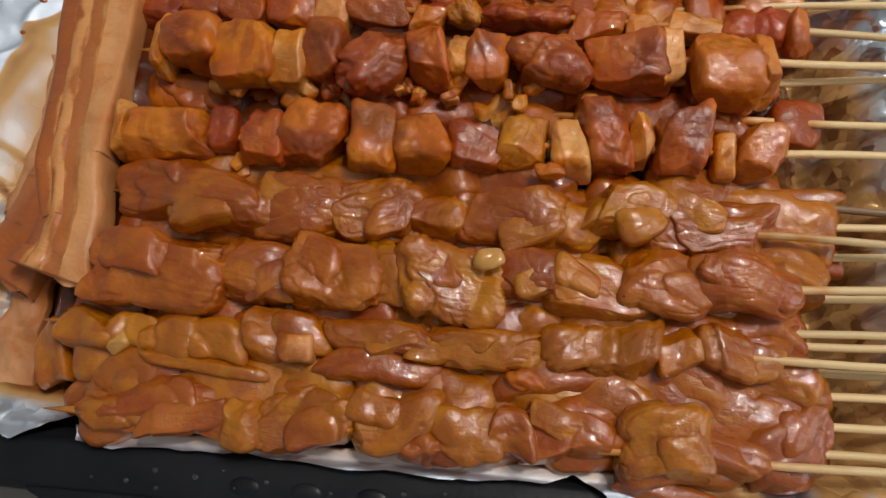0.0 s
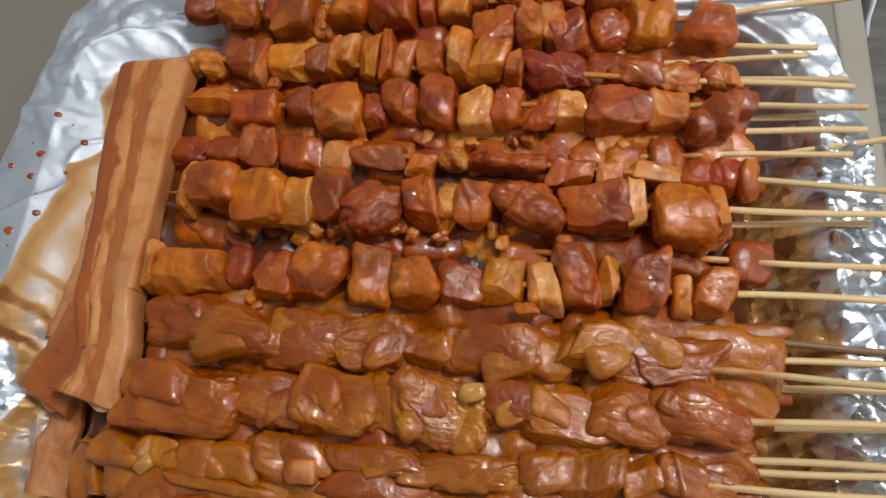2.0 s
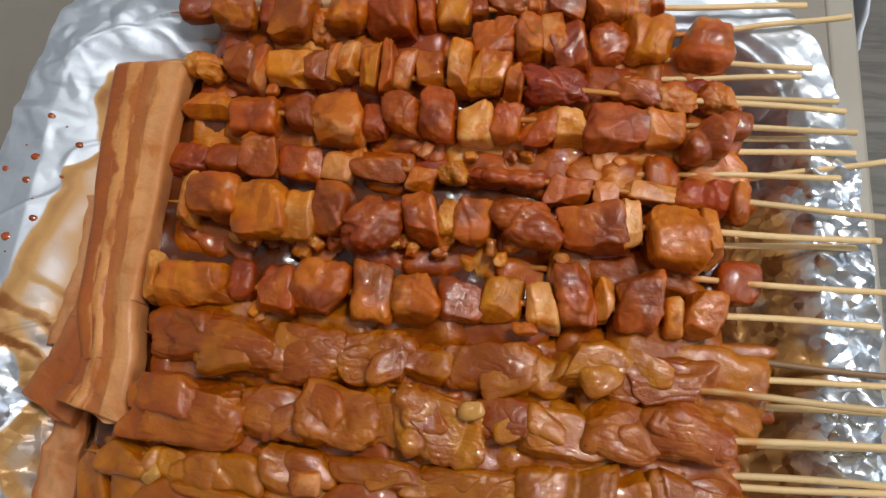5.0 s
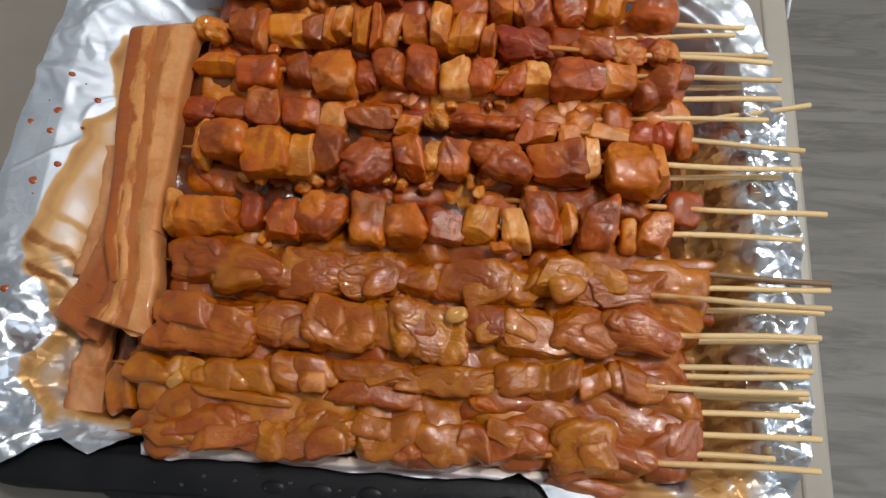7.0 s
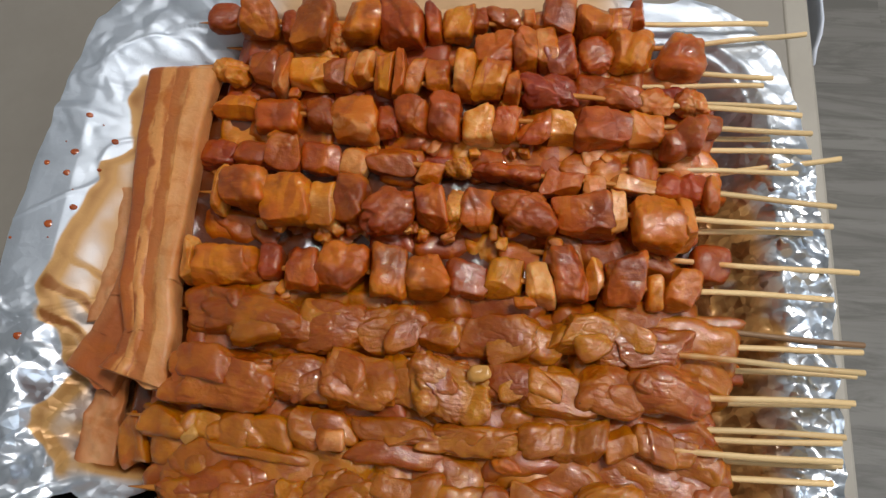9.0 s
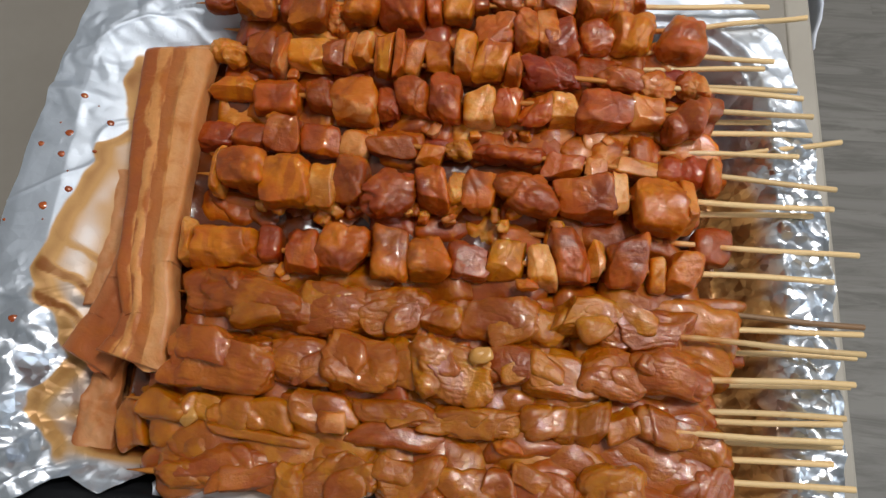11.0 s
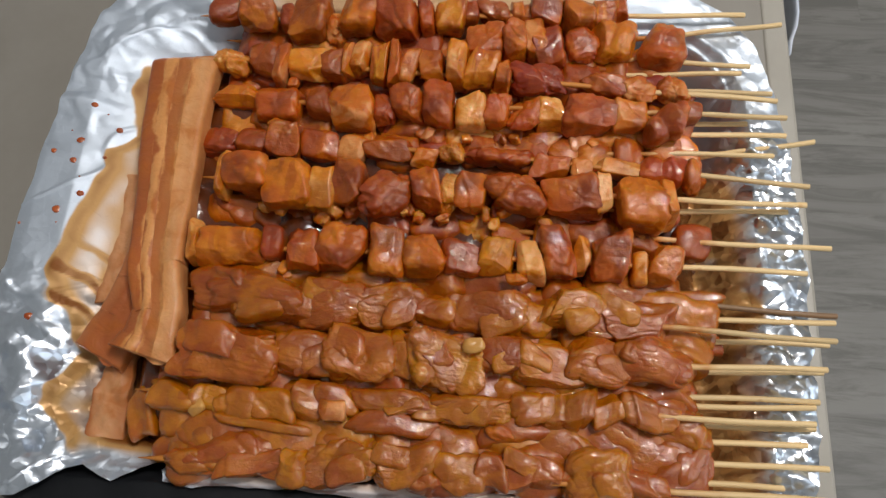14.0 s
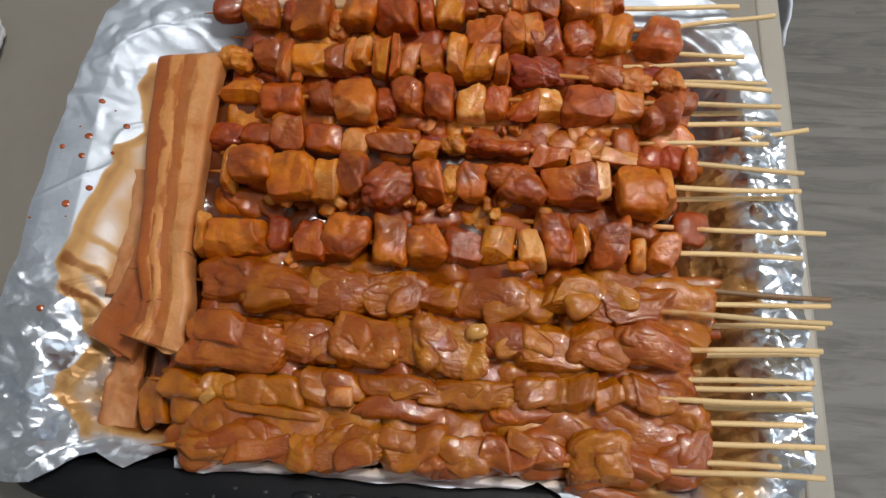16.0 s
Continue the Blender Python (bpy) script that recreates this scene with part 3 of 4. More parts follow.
def foil_sheet():
    nx, ny = 460, 340
    s, t = np.meshgrid(np.linspace(0, 1, nx), np.linspace(0, 1, ny))
    s, t = s.ravel(), t.ravel()
    x = -0.2365 + 0.3955 * s
    y0 = front_edge(x)
    y1 = 0.1885 + 0.0022 * np.sin(x * 90) + 0.0025 * np.exp(-(((x + 0.06) / 0.012) ** 2)) * 2
    y = y0 + (y1 - y0) * t
    x0, x1 = left_edge(y) + 0.0008 * np.sin(y * 140), right_edge(y) + 0.0012 * facets(0 * y, y, 0.013, 8)
    x = np.where(s < 0.5, x + (x0 + 0.2365) * (1 - 2 * s), x + (x1 - 0.159) * (2 * s - 1))
    z = foil_height(x, y)
    o = np.array([-0.036, 0.041, 0.0])
    verts = np.stack([x, y, z], 1) - o
    ob = mesh_part("foil_sheet", verts, grid_faces(ny, nx), FOIL)
    ob.location = o
    attr = ob.data.attributes.new("marinade", "FLOAT", "POINT")
    attr.data.foreach_set("value", foil_stain(x, y).astype(np.float32))
    attr = ob.data.attributes.new("crush", "FLOAT", "POINT")
    attr.data.foreach_set("value", np.clip(foil_crush(x, y), 0, 1).astype(np.float32))
    tagged(ob, "crumpled silver aluminium foil lining the tray, stained with marinade", "foil")


foil_sheet()


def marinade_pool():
    """Marinade run together under the meat, raised and darkened as shade between the rows."""
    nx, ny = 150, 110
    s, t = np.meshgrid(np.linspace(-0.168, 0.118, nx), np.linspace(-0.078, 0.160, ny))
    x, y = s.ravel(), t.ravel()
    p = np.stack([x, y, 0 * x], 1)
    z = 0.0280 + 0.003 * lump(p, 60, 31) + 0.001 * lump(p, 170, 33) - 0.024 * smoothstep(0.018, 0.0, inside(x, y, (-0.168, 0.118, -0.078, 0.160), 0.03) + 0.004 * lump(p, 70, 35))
    ob = mesh_part("marinade_pool", np.stack([x + 0.03, y - 0.04, z], 1), grid_faces(ny, nx), POOL_SHADE)
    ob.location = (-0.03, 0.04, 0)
    tagged(ob, "dark glossy brown marinade under the skewers, raised to shade the gaps", "marinade", kind="stuff")


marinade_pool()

# ---- skewers ----
# each upper skewer: where its stick starts and ends (millimetres), then its pieces as start, end and
# width along the stick, offset across it, and kind of meat
UPPER = {
    'far pork': ((-153, 160, 34), (140, 171, 38), [
        (-1, 17, 17, 3, 'l'), (16, 37, 26, 0, 'l'), (38, 49, 17, -2, 'l'), (45, 68, 30, -3, 'l'), (65, 75, 21, -7, 'k'), (73, 94, 29, 0, 'b'),
        (91, 117, 31, -2, 'l'), (116, 126, 25, -1, 'b'), (124, 143, 23, -1, 'm'), (139, 150, 16, 2, 'l'), (149, 167, 19, 1, 'd'), (167, 174, 13, 4, 'f'),
        (171, 185, 14, 1, 'b'), (177, 195, 23, 4, 'b'), (195, 213, 22, 0, 'm'), (211, 225, 22, 1, 'm'), (223, 232, 19, 5, 'b'),
    ]),
    'slanted pork': ((-15, 139, 34), (160, 168, 36), [
        (5, 28, 22, 6, 'b'), (26, 40, 28, 5, 'b'), (38, 51, 27, 4, 'f'), (42, 59, 27, -2, 'l'), (57, 76, 21, -2, 'p'), (74, 97, 30, -5, 'r'),
        (98, 122, 35, -5, 'r'),
    ]),
    'long pork': ((-150, 131, 36), (150, 115, 44), [
        (2, 23, 16, 0, 'k'), (22, 40, 20, 2, 'l'), (39, 47, 25, -2, 'f'), (45, 68, 20, 1, 'f'), (62, 78, 21, 3, 'l'), (75, 82, 21, 5, 'f'),
        (80, 90, 23, 7, 'f'), (90, 101, 25, 4, 'm'), (100, 107, 29, 3, 'b'), (105, 116, 24, 4, 'f'), (114, 130, 20, 5, 'l'), (131, 143, 26, 7, 'f'),
        (141, 159, 25, 5, 'm'), (157, 166, 21, 3, 'f'), (165, 197, 20, 2, 'd'), (197, 229, 15, 2, 'd'), (224, 244, 15, 0, 'k'), (241, 257, 17, 3, 'k'),
    ]),
    'fatty pork': ((-142, 106, 35), (154, 106, 44), [
        (2, 27, 12, 2, 'b'), (23, 48, 20, -2, 'b'), (49, 65, 18, 0, 'l'), (62, 87, 26, -2, 'f'), (86, 99, 18, -2, 'l'), (95, 114, 22, 2, 'b'),
        (112, 129, 28, 1, 'b'), (129, 146, 22, -2, 'f'), (143, 158, 20, -1, 'b'), (157, 176, 19, -2, 'p'), (171, 185, 18, -2, 'f'), (184, 215, 21, -1, 'b'),
        (209, 227, 18, -1, 'f'), (226, 246, 23, -6, 'r'), (241, 256, 13, 2, 'l'),
    ]),
    'thin pork': ((-145, 89, 31), (163, 70, 41), [
        (1, 20, 17, -7, 'l'), (18, 37, 16, -4, 'l'), (36, 55, 22, -1, 'l'), (52, 73, 18, -2, 'b'), (73, 88, 16, -2, 'f'), (85, 113, 15, 0, 'l'),
        (112, 125, 13, -4, 'f'), (124, 138, 12, 1, 'k'), (138, 173, 10, 1, 'd'), (172, 193, 14, -2, 'b'), (193, 205, 15, -3, 'f'), (204, 230, 10, 1, 'f'),
        (227, 251, 18, 2, 'p'), (248, 258, 21, 1, 'p'),
    ]),
    'cube pork': ((-133, 60, 37), (159, 58, 44), [
        (2, 8, 26, 1, 'f'), (5, 29, 24, 2, 'b'), (25, 52, 31, -2, 'b'), (49, 65, 26, -4, 'f'), (62, 78, 27, 0, 'l'), (77, 102, 30, -3, 'd'),
        (100, 116, 25, -2, 'b'), (115, 127, 20, -3, 'k'), (122, 139, 24, 0, 'b'), (136, 166, 24, 0, 'd'), (166, 194, 23, -1, 'b'), (191, 200, 24, 2, 'f'),
        (201, 225, 29, -3, 'b'), (223, 231, 27, -3, 'f'),
    ]),
    'belly cubes': ((-139, 23, 38), (156, 24, 44), [
        (0, 8, 24, 1, 'f'), (6, 39, 22, -1, 'b'), (36, 48, 20, 3, 'l'), (48, 66, 22, -1, 'b'), (64, 90, 25, 1, 'b'), (89, 107, 30, 1, 'b'),
        (106, 126, 22, 0, 'b'), (124, 143, 20, 0, 'l'), (142, 161, 21, 1, 'm'), (160, 175, 21, -1, 'f'), (171, 188, 29, 4, 'b'), (187, 196, 20, 3, 'f'),
        (195, 215, 28, 3, 'b'), (214, 223, 20, -1, 'f'), (221, 238, 22, 0, 'b'),
    ]),
    'upper chicken': ((-132, 1, 36), (165, -8, 46), [
        (1, 56, 27, -1, 'c'), (52, 88, 24, -2, 'c'), (82, 110, 24, 0, 'c'), (106, 127, 16, 0, 'c'), (124, 161, 22, 0, 'c'), (152, 172, 17, 0, 'c'),
        (165, 194, 22, 4, 'c'), (187, 227, 21, 2, 'c'),
    ]),
    'broad chicken': ((-140, -30, 38), (160, -21, 45), [
        (9, 53, 28, 0, 'q'), (49, 83, 21, 1, 'c'), (76, 107, 25, 0, 'q'), (102, 115, 23, 2, 'c'), (115, 149, 28, -1, 'c'), (142, 169, 17, 3, 'c'),
        (162, 191, 20, -2, 'q'), (187, 214, 23, 1, 'q'), (208, 238, 22, 1, 'q'),
    ]),
    'ribbon chicken': ((-145, -48, 36), (153, -45, 44), [
        (2, 23, 15, -3, 'c'), (20, 37, 13, -3, 'c'), (32, 52, 17, -3, 'q'), (49, 69, 17, -5, 'q'), (67, 83, 20, 0, 'c'), (79, 98, 14, 0, 'c'),
        (97, 132, 12, 0, 'y'), (128, 173, 14, -2, 'y'), (167, 187, 16, 1, 'c'), (181, 204, 18, 1, 'y'), (202, 217, 16, 1, 'q'), (215, 241, 16, 1, 'c'),
    ]),
    'front chicken': ((-138, -78, 34), (156, -76, 42), [
        (6, 34, 11, -1, 'c'), (11, 64, 19, 3, 'q'), (58, 71, 19, 1, 'c'), (68, 99, 22, 3, 'c'), (98, 128, 20, 4, 'c'), (115, 129, 10, -3, 'c'),
        (126, 148, 19, 2, 'c'), (145, 159, 17, 3, 'c'), (155, 187, 18, 5, 'q'), (185, 212, 25, 4, 'c'), (205, 228, 13, 2, 'q'),
    ]),
}
LOWER = [
    (-142, 154, 141, 140, 'l'),
    (-138, 129, 136, 135, 'l'),
    (-144, 125, 151, 124, 'l'),
    (-141, 104, 137, 105, 'l'),
    (-143, 100, 156, 99, 'm'),
    (-53, 62, 170, 97, 'l'),
    (-146, 84, 149, 88, 'l'),
    (-140, 52, 153, 57, 'l'),
    (-139, 47, 172, 39, 'l'),
    (-132, 17, 171, 6, 'c'),
    (-132, -8, 170, 3, 'c'),
    (-134, -13, 166, -8, 'c'),
    (-149, -33, 162, -21, 'c'),
    (-148, -41, 159, -34, 'c'),
    (-147, -49, 157, -37, 'c'),
    (-141, -55, 156, -46, 'c'),
    (-143, -67, 152, -53, 'c'),
    (-139, -65, 160, -63, 'c'),
    (-135, -74, 140, -72, 'c'),
]


SKEWER_LABELS = {
    "far pork": "dark and orange pork chunks on a bamboo stick behind the others", "slanted pork": "round rosy pork chunks on a slanted bamboo stick",
    "long pork": "pork belly slices and dark lean meat on a bamboo stick", "fatty pork": "pale fatty pork pieces in orange marinade on a stick",
    "thin pork": "small thin pork pieces with yellow fat on a stick", "cube pork": "large marinated pork cubes with dark lean lumps on a stick",
    "belly cubes": "evenly cut pork belly cubes in orange marinade on a stick", "upper chicken": "glossy raw chicken folds in brown marinade on a stick",
    "broad chicken": "broad pinkish raw chicken pieces in marinade on a stick", "ribbon chicken": "yellowish folded chicken strips threaded on a stick",
    "front chicken": "plump raw chicken pieces along the black tray rim",
}


def skewer(start, end, label, mat=None):
    a, b = Vector(start), Vector(end)
    flat = Vector((b.x - a.x, b.y - a.y, 0))
    turn = math.degrees(math.atan2(flat.y, flat.x))
    root = thing("meat_skewer", pose(*a, 0, 0, turn), label, "skewer", "meat skewers on the tray")
    stick = bamboo_stick(root, (b - a).length + 0.007, mat=mat)  # the point comes out past the meat
    stick.matrix_basis = pose(flat.length, 0, b.z - a.z, 0, -math.degrees(math.atan2(b.z - a.z, flat.length)), 0)
    return root, flat.length, b.z - a.z


def upper_skewers():
    for number, (key, (start, end, pieces)) in enumerate(UPPER.items()):
        root, length, rise = skewer(Vector(start) / 1000, Vector(end) / 1000, SKEWER_LABELS[key])
        for k, (a, b, w, o, kind) in enumerate(pieces):
            long, wide = (b - a) / 1000, w / 1000
            o = max(min(o, 0.36 * w), -0.36 * w)
            tall = wide * SHAPES[kind][5] * (0.95 + 0.12 * math.sin(k * 2.3 + number))
            tall = min(max(tall, 0.014), 0.025)
            z = 0.6 * rise * (a + b) / 2000 / length + (tall - 0.02) * 0.15
            overlap, spread = (1.17, 1.05) if kind in "cqy" else (1.05 if long > 0.012 else 1.0, 0.92)
            level = "broad" if kind in "cqy" and long > 0.026 else "fine"
            meat_piece(root, ((a + b) / 2000, o / 1000, z), (long * overlap, wide * spread, tall * spread), kind, 100 * number + k + 1, level)
            if level == "broad":
                # a loose flap folded back over the piece
                side = 1 if (k + number) % 2 else -1
                meat_piece(root, ((a + (b - a) * (0.5 + 0.16 * side)) / 1000, o / 1000 - side * wide * 0.16, z + tall * 0.30), (long * 0.62, wide * 0.62, tall * 0.5), kind, 100 * number + k + 51, "fine", turn=side * 16)


def lower_skewers():
    rng = random.Random(4)
    runs = {"l": "llbldlkblp", "m": "lmblflmbl", "c": "cqccqcqcc"}
    for number, (x0, y0, x1, y1, kind) in enumerate(LOWER):
        label = "raw chicken skewer half hidden under the upper row" if kind == "c" else "dark pork skewer half hidden under the upper row"
        root, length, rise = skewer((x0 / 1000, y0 / 1000, (0.024 if kind == "c" else 0.019) if x0 < -100 else 0.009), (x1 / 1000, y1 / 1000, 0.037), label, DARK_BAMBOO if number == 9 else None)
        a, stop = 0.004, (0.092 - x0 / 1000) * length / ((x1 - x0) / 1000)
        k = 0
        while a < stop:
            sort = runs[kind][(k * 3 + number) % len(runs[kind])]
            long = rng.uniform(0.024, 0.042) if kind == "c" else rng.uniform(0.014, 0.026)
            wide = rng.uniform(0.024, 0.030) if kind == "c" else rng.uniform(0.021, 0.026)
            meat_piece(root, (a + long / 2, rng.uniform(-0.002, 0.002), rise * 0.45 * a / length), (long * 1.25, wide, wide * 0.9), sort, 5000 + 60 * number + k, "coarse")
            a += long * 0.96
            k += 1


upper_skewers()
lower_skewers()


# ---- bacon strips ----
def bacon(points, thick, mat, label, bands=()):
    """A strip of bacon along points of (x, y, z, width) in millimetres, with a wavy rounded section; bands: its lean and fat parts."""
    pts = np.array(points, float) / 1000
    n, m = 130, 56
    t = np.linspace(0, len(pts) - 1, n)
    base = np.floor(t).astype(int).clip(0, len(pts) - 2)
    f = (t - base)[:, None]
    f = f * f * (3 - 2 * f) * 0.5 + f * 0.5
    line = pts[base] * (1 - f) + pts[base + 1] * f
    go = np.gradient(line[:, :2], axis=0)
    go /= np.linalg.norm(go, axis=1)[:, None]
    side = np.stack([-go[:, 1], go[:, 0]], 1)
    i, k = (a.ravel() for a in np.meshgrid(np.arange(n), np.arange(m), indexing="ij"))
    angle = 2 * np.pi * k / m
    c, w = np.cos(angle), np.sin(angle)
    e = (np.abs(c) ** 6 + np.abs(w) ** 6) ** (-1 / 6)
    u, v = c * e, w * e
    place = np.stack([u * 0.016, i * 0.0013, v * 0.004], 1)
    wide = line[i, 3] / 2 * (1 + 0.06 * lump(place, 45, 61) + 0.02 * lump(place, 160, 62))
    lift = 0.0018 * lump(place * (1.6, 0.4, 1), 70, 63) + 0.0007 * lump(place * (1, 0.4, 1), 190, 64)
    end = np.minimum(1.0, 0.55 + np.minimum(i, n - 1 - i) * 0.15)
    across = (u + 1) / 2
    for _, a, b, proud in bands:
        lift = lift + np.where(v > 0, proud, 0) * smoothstep(a - 0.02, a + 0.02, across) * smoothstep(b + 0.02, b - 0.02, across)
    ragged = 0.0022 * lump(place, 130, 66) * ((i == 0) | (i == n - 1))
    verts = np.stack([line[i, 0] + side[i, 0] * u * wide, line[i, 1] + side[i, 1] * u * wide + ragged, line[i, 2] + v * thick / 2 * end + lift], 1)
    faces = [(a * m + b, a * m + (b + 1) % m, (a + 1) * m + (b + 1) % m, (a + 1) * m + b) for a in range(n - 1) for b in range(m)]
    middle = [(u[q[0]] + u[q[1]] + 2) / 4 for q in faces]
    o = np.array([*verts[:, :2].mean(0), verts[:, 2].min()])
    # the two ends are closed by strips between the top and the underside
    for row in (0, n - 1):
        for b in range(m // 2):
            q = (row * m + b, row * m + b + 1, row * m + (m - 1 - b) % m, row * m + (m - b) % m)
            if len(set(q)) == 4:
                faces.append(q if row == 0 else q[::-1])
                middle.append((u[q[0]] + u[q[1]] + 2) / 4)
    tag = (label, "bacon", "bacon strips beside the skewers")

    def strip(name, chosen, parent=None):
        used = sorted({a for q in chosen for a in q})
        number = {a: b for b, a in enumerate(used)}
        ob = mesh_part(name, (verts - o)[used], [tuple(number[a] for a in q) for q in chosen], mat, parent)
        attr = ob.data.attributes.new("across", "FLOAT", "POINT")
        attr.data.foreach_set("value", across[used].astype(np.float32))
        return ob

    if not bands:
        ob = strip("bacon_strip", faces)
        ob.location = o
        return tagged(ob, *tag)
    root = thing("bacon_strip", pose(*o), *tag)
    for name, a, b, _ in bands:
        tagged(strip(name, [q for q, c in zip(faces, middle) if a <= c < b or (b == 1.0 and c >= 1.0)], root), "reddish lean meat band" if name == "lean_band" else "pale fat band")
    return root


STRIPED = bacon_material("streaky_bacon", [(0.0, RED), (0.24, RED), (0.29, FAT), (0.40, FAT), (0.45, LEAN), (0.62, (0.50, 0.18, 0.06)), (0.68, FAT), (0.80, (0.74, 0.38, 0.17)), (1.0, (0.62, 0.26, 0.09))])
REDDISH = bacon_material("lean_bacon", [(0.0, (0.50, 0.19, 0.08)), (0.3, RED), (0.7, RED), (1.0, LEAN)])
PALE = bacon_material("pale_bacon", [(0.0, LEAN), (0.2, (0.62, 0.30, 0.14)), (0.55, (0.68, 0.36, 0.18)), (0.8, (0.56, 0.26, 0.12)), (1.0, (0.46, 0.18, 0.07))])
BANDS = [("lean_band", 0.0, 0.27, -0.0003), ("fat_band", 0.27, 0.43, 0.0005), ("lean_band", 0.43, 0.65, -0.0004), ("fat_band", 0.65, 1.0, 0.0004)]
bacon([(-161.5, 130, 33, 37), (-160, 90, 34, 34), (-156, 48, 36, 30), (-152, 10, 38, 27), (-146, -12, 39, 23), (-147, -26, 39, 28), (-149, -34, 38, 36)], 0.014, STRIPED, "streaky bacon strip with pale fat bands in marinade", BANDS)
bacon([(-166, 70, 24, 12), (-164, 30, 28, 18), (-162, 5, 31, 22), (-167, -15, 31, 24), (-176, -34, 28, 27)], 0.010, REDDISH, "reddish bacon strip under the streaky one")
bacon([(-187, 66, 18, 16), (-184, 40, 18, 18), (-181, 18, 19, 18), (-179, -6, 20, 18)], 0.007, PALE, "pale bacon strip lying flat on stained foil")
bacon([(-166, -30, 23, 13), (-169, -50, 22, 18), (-169, -71, 20, 19)], 0.005, PALE, "pale end of a bacon strip near the tray corner")


# ---- loose bits ----
def loose():
    def bit(name, x, y, z, size, kind, label, category, turn=0, mat=None, seed=1):
        ob = meat_piece(None, (x / 1000, y / 1000, z / 1000), [s / 1000 for s in size], kind, 9000 + seed, "coarse", turn, mat, name, label)
        return tagged(ob, label, category)

    bit("garlic_piece", 4, -20, 51, (12, 8, 5), "r", "small yellow garlic piece on raw chicken", "garlic", 10, GARLIC, 1)
    bit("ginger_piece", -121, -54, 38, (9, 9, 8), "f", "yellow wedge-shaped piece among the chicken", "ginger", 30, GARLIC, 2)
    bit("meat_scrap", 108, 41, 28, (20, 19, 16), "l", "red meat end at the stick of a lower skewer", "meat", 0, None, 3)
    bit("meat_scrap", -63, 49, 32, (8, 11, 8), "k", "pale knobbly scrap of pork fat", "meat", 30, None, 4)
    bit("meat_scrap", -76, 44, 32, (11, 10, 9), "k", "pale knobbly scrap of pork fat", "meat", 70, None, 5)
    bit("meat_scrap", -29, 51, 30, (16, 8, 8), "f", "pale smooth scrap of pork fat", "meat", 0, None, 6)
    bit("meat_scrap", -112, 50, 26, (46, 12, 9), "l", "flat brown strip of lean pork", "meat", -8, None, 7)
    bit("meat_scrap", 21, 12, 46, (11, 6, 5), "k", "pale chopped scrap on the chicken", "meat", 0, None, 8)
    bit("meat_scrap", 80, 14, 30, (28, 12, 13), "q", "greyish translucent chicken fold", "meat", -20, None, 9)
    bit("meat_scrap", 103, 12, 30, (38, 11, 12), "c", "ribbed brown chicken end on a dark stick", "meat", -5, None, 10)
    bit("meat_scrap", 112, -10, 28, (18, 13, 14), "q", "pinkish chicken end by the sticks", "meat", 0, None, 11)
    bit("meat_scrap", -58, -52, 42, (13, 11, 9), "f", "pale cube of chicken fat", "meat", 10, None, 12)
    bit("meat_scrap", -92, -60, 38, (52, 6, 6), "y", "thin yellowish chicken sliver", "meat", -10, None, 13)
    bit("meat_scrap", -30, -56, 36, (42, 13, 13), "c", "folded chicken strip between two skewers", "meat", -4, None, 14)
    bit("meat_scrap", 17, -57, 40, (13, 7, 7), "k", "small pale chicken scrap", "meat", 0, None, 15)
    bit("meat_scrap", 100, -51, 34, (20, 14, 14), "q", "pale pink chicken lump by the sticks", "meat", -40, None, 16)
    bit("meat_scrap", 102, -65, 32, (19, 22, 16), "q", "rosy chicken lump by the sticks", "meat", 0, None, 17)
    bit("meat_scrap", 70, -60, 32, (56, 20, 14), "q", "dark pink chicken slab between skewers", "meat", -6, None, 18)
    bit("meat_scrap", -150, -58, 24, (16, 24, 16), "q", "pinkish white meat end in the tray corner", "meat", 10, None, 19)
    bit("meat_scrap", -127, -12, 34, (13, 11, 10), "c", "round chicken end under the bacon", "meat", 0, None, 20)
    bit("meat_scrap", 62, -88, 32, (34, 10, 7), "c", "chicken flap hanging over the foil edge", "meat", -8, None, 21)
    rng = random.Random(12)
    for k in range(46):
        x = rng.uniform(-120, 70)
        y = rng.choice((43, 45, 47, 50, 12, 13, 90, 118, -12)) + rng.uniform(-3, 3)
        bit("chopped_scrap", x, y, rng.uniform(33, 37), (rng.uniform(4, 9), rng.uniform(4, 7), rng.uniform(4, 6)), rng.choice("kkf"), "tiny pale chopped scrap between the skewers", "scrap", rng.uniform(0, 180), None, 40 + k)
    # drops of marinade on the foil, water drops on the tray rim
    for k, (x, y, r) in enumerate(((-214, 40, 3.4), (-205, 50, 2.6), (-208, 101, 2.4), (-224, 73, 2.4), (-212, 68, 2.8), (-211, 80, 3.2), (-194, 89, 2.7), (-233, 32, 1.2), (-212, -17, 3.0), (-207, 59, 0.7), (-218, 86, 0.7), (-201, 97, 0.7), (-213, 33, 0.7), (-198, 72, 1.6))):
        z = float(foil_height(np.array([x / 1000]), np.array([y / 1000]))[0])
        bm = bmesh.new()
        bmesh.ops.create_uvsphere(bm, u_segments=18, v_segments=8, radius=1)
        for v in bm.verts:
            v.co *= 1 + 0.12 * noise.noise(v.co * 1.5 + Vector((k, 0, 0)))
        bm.transform(Matrix.Rotation(radians(25), 4, "Y") @ Matrix.Diagonal((r * 0.75 / 1000, r * 0.6 / 1000, 0.0006, 1)))
        ob = part("marinade_drop", bm, DROP)
        ob.data.polygons.foreach_set("use_smooth", [True] * len(ob.data.polygons))
        ob.location = (x / 1000, y / 1000, z)
        tagged(ob, "small red-brown marinade drop on the foil", "drop", "marinade drops")
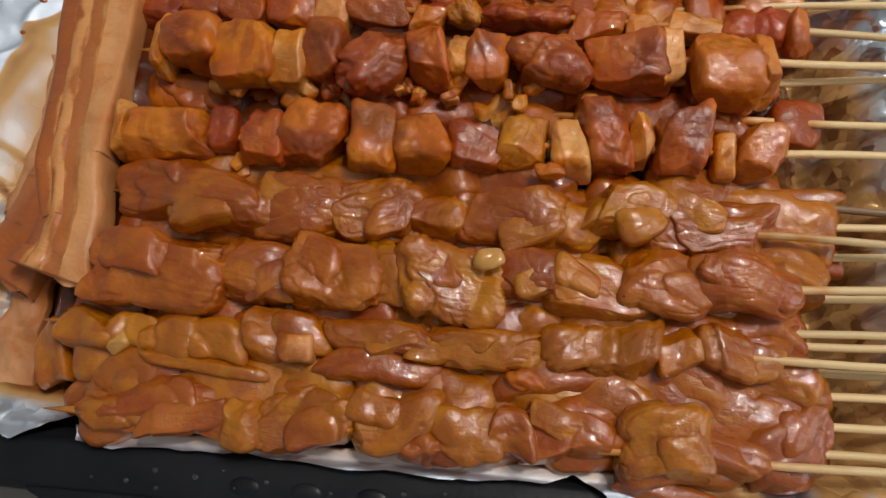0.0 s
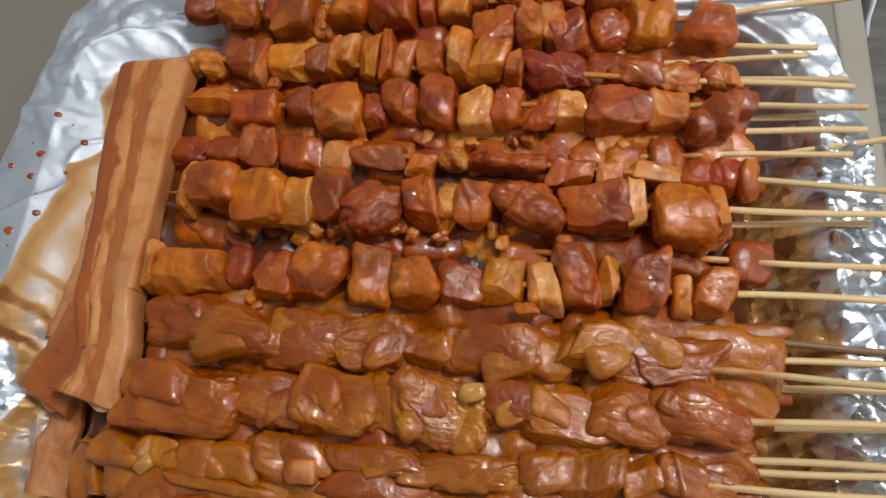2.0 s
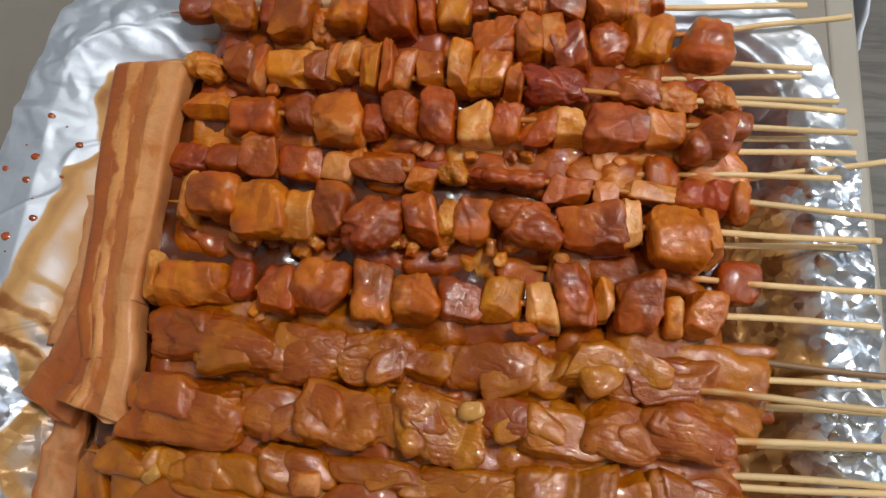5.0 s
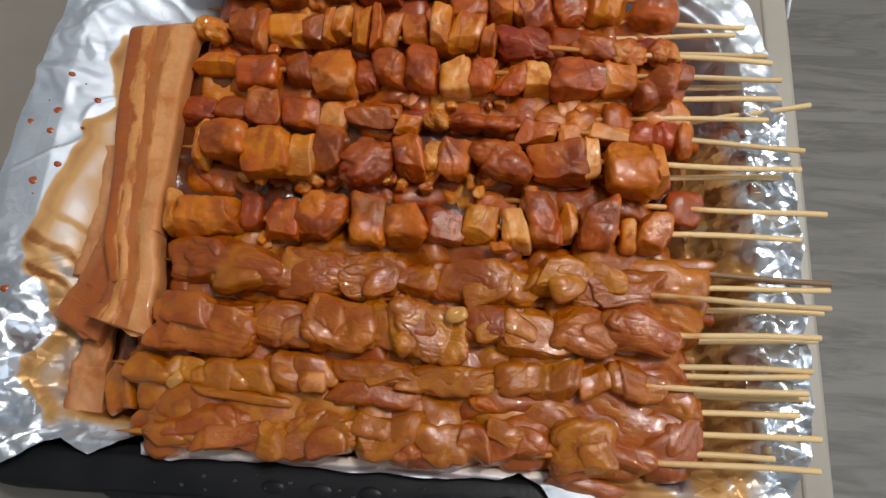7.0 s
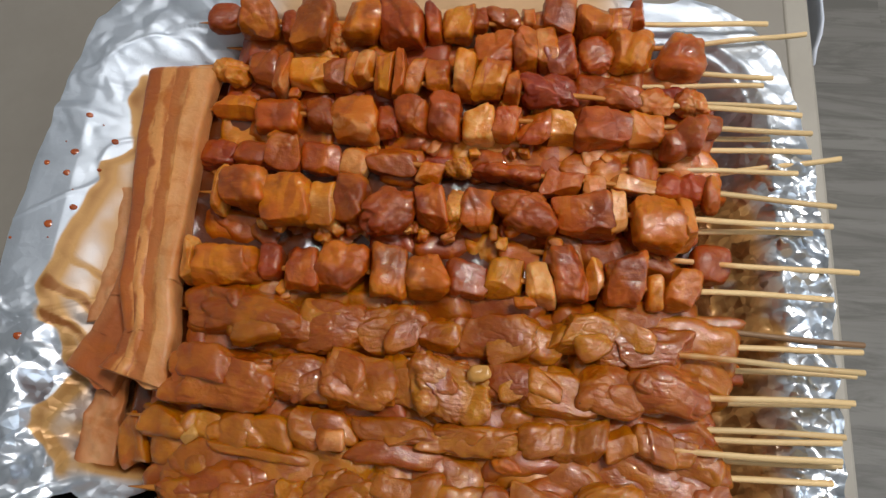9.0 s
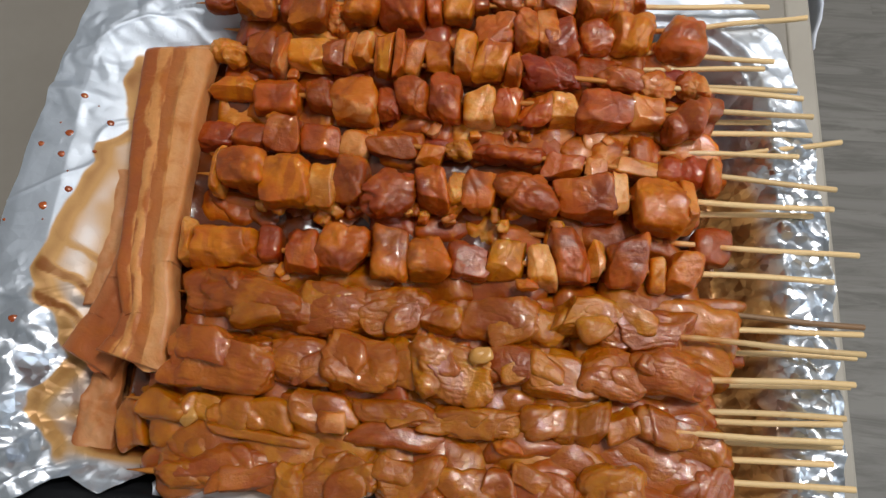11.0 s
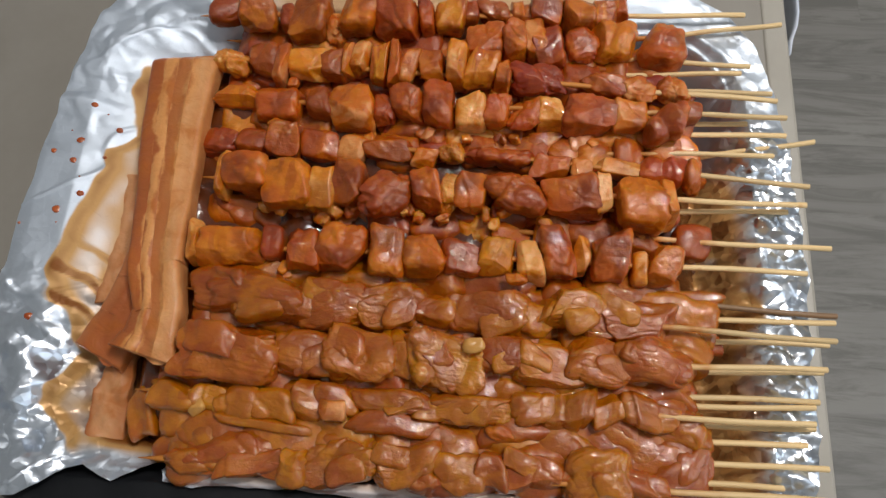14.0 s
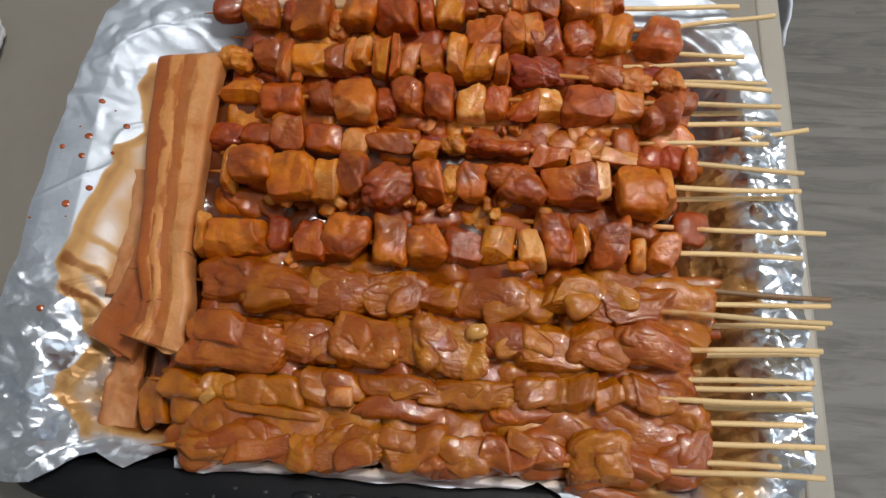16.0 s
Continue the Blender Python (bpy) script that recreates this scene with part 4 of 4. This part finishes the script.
    rng = random.Random(8)
    for k in range(16):
        bm = bmesh.new()
        r = rng.uniform(0.0004, 0.0013)
        bmesh.ops.create_uvsphere(bm, u_segments=12, v_segments=8, radius=1, matrix=Matrix.Diagonal((r, r * 0.9, r * 0.45, 1)))
        ob = part("water_drop", bm, WATER)
        ob.data.polygons.foreach_set("use_smooth", [True] * len(ob.data.polygons))
        ob.location = (rng.uniform(-0.13, 0.06), rng.uniform(-0.101, -0.093), RIM - 0.0024)
        tagged(ob, "tiny clear drop on the black rim", "drop", "drops on the rim")


loose()


def paper_scrap():
    """A crumpled white paper napkin at the far left of the table."""
    d, faces = BALLS["coarse"]
    p = d * (0.026, 0.03, 0.012) * (1 + 0.22 * lump(d, 2.2, 41) + 0.12 * np.abs(lump(d, 5, 43)))[:, None]
    ob = mesh_part("paper_napkin", p, faces, PAPER)
    ob.location = (-0.320, 0.148, 0.010)
    tagged(ob, "crumpled white paper napkin on the table", "napkin")


paper_scrap()


def draped_sheet():
    """A white plastic sheet that hangs over the table's right edge, further back."""
    n, m = 30, 16
    s, t = np.meshgrid(np.linspace(0, 1, n), np.linspace(0, 1, m))
    s, t = s.ravel(), t.ravel()
    y = 0.178 + 0.05 * t * 0.3 + s * 0.30
    z = -0.004 - 0.10 * t
    x = 0.1825 + 0.0075 * smoothstep(0.0, 0.10, s) + 0.004 * np.sin(s * 9) * s + 0.006 * t
    verts = np.concatenate([np.stack([x, y, z], 1), np.stack([x + 0.0015, y, z], 1)])
    k = n * m
    faces = grid_faces(m, n)
    faces = [f[::-1] for f in faces] + [tuple(i + k for i in f) for f in faces]
    edge = list(range(n)) + [r * n + n - 1 for r in range(1, m)] + [(m - 1) * n + c for c in range(n - 2, -1, -1)] + [r * n for r in range(m - 2, 0, -1)]
    faces += [(a, b, b + k, a + k) for a, b in zip(edge, edge[1:] + edge[:1])]
    o = np.array([0.185, 0.33, -0.05])
    ob = mesh_part("plastic_sheet", verts - o, faces, PLASTIC)
    ob.location = o
    tagged(ob, "bluish white plastic sheet hanging at the table edge", "sheet")


draped_sheet()


# ---- floor planks ----
def planks():
    rng = random.Random(3)
    meshes = []
    for long in (1.2, 0.9, 0.7):
        bm = box(0, long - 0.0001, 0, 0.1299, -0.004, 0.0, 0.0001, 1)
        me = bpy.data.meshes.new("plank")
        bm.to_mesh(me)
        bm.free()
        me.materials.append(PLANK)
        meshes.append((long, me))
    y = -1.55
    while y < 2.5:
        x = -0.4 - rng.uniform(0, 0.8)
        while x + 0.7 < 2.29:
            long, me = rng.choice([m for m in meshes if x + m[0] < 2.29])
            ob = new("plank", me)
            ob.parent = FLOOR
            ob.location = (x, y, -0.75)
            x += long
        y += 0.13


planks()
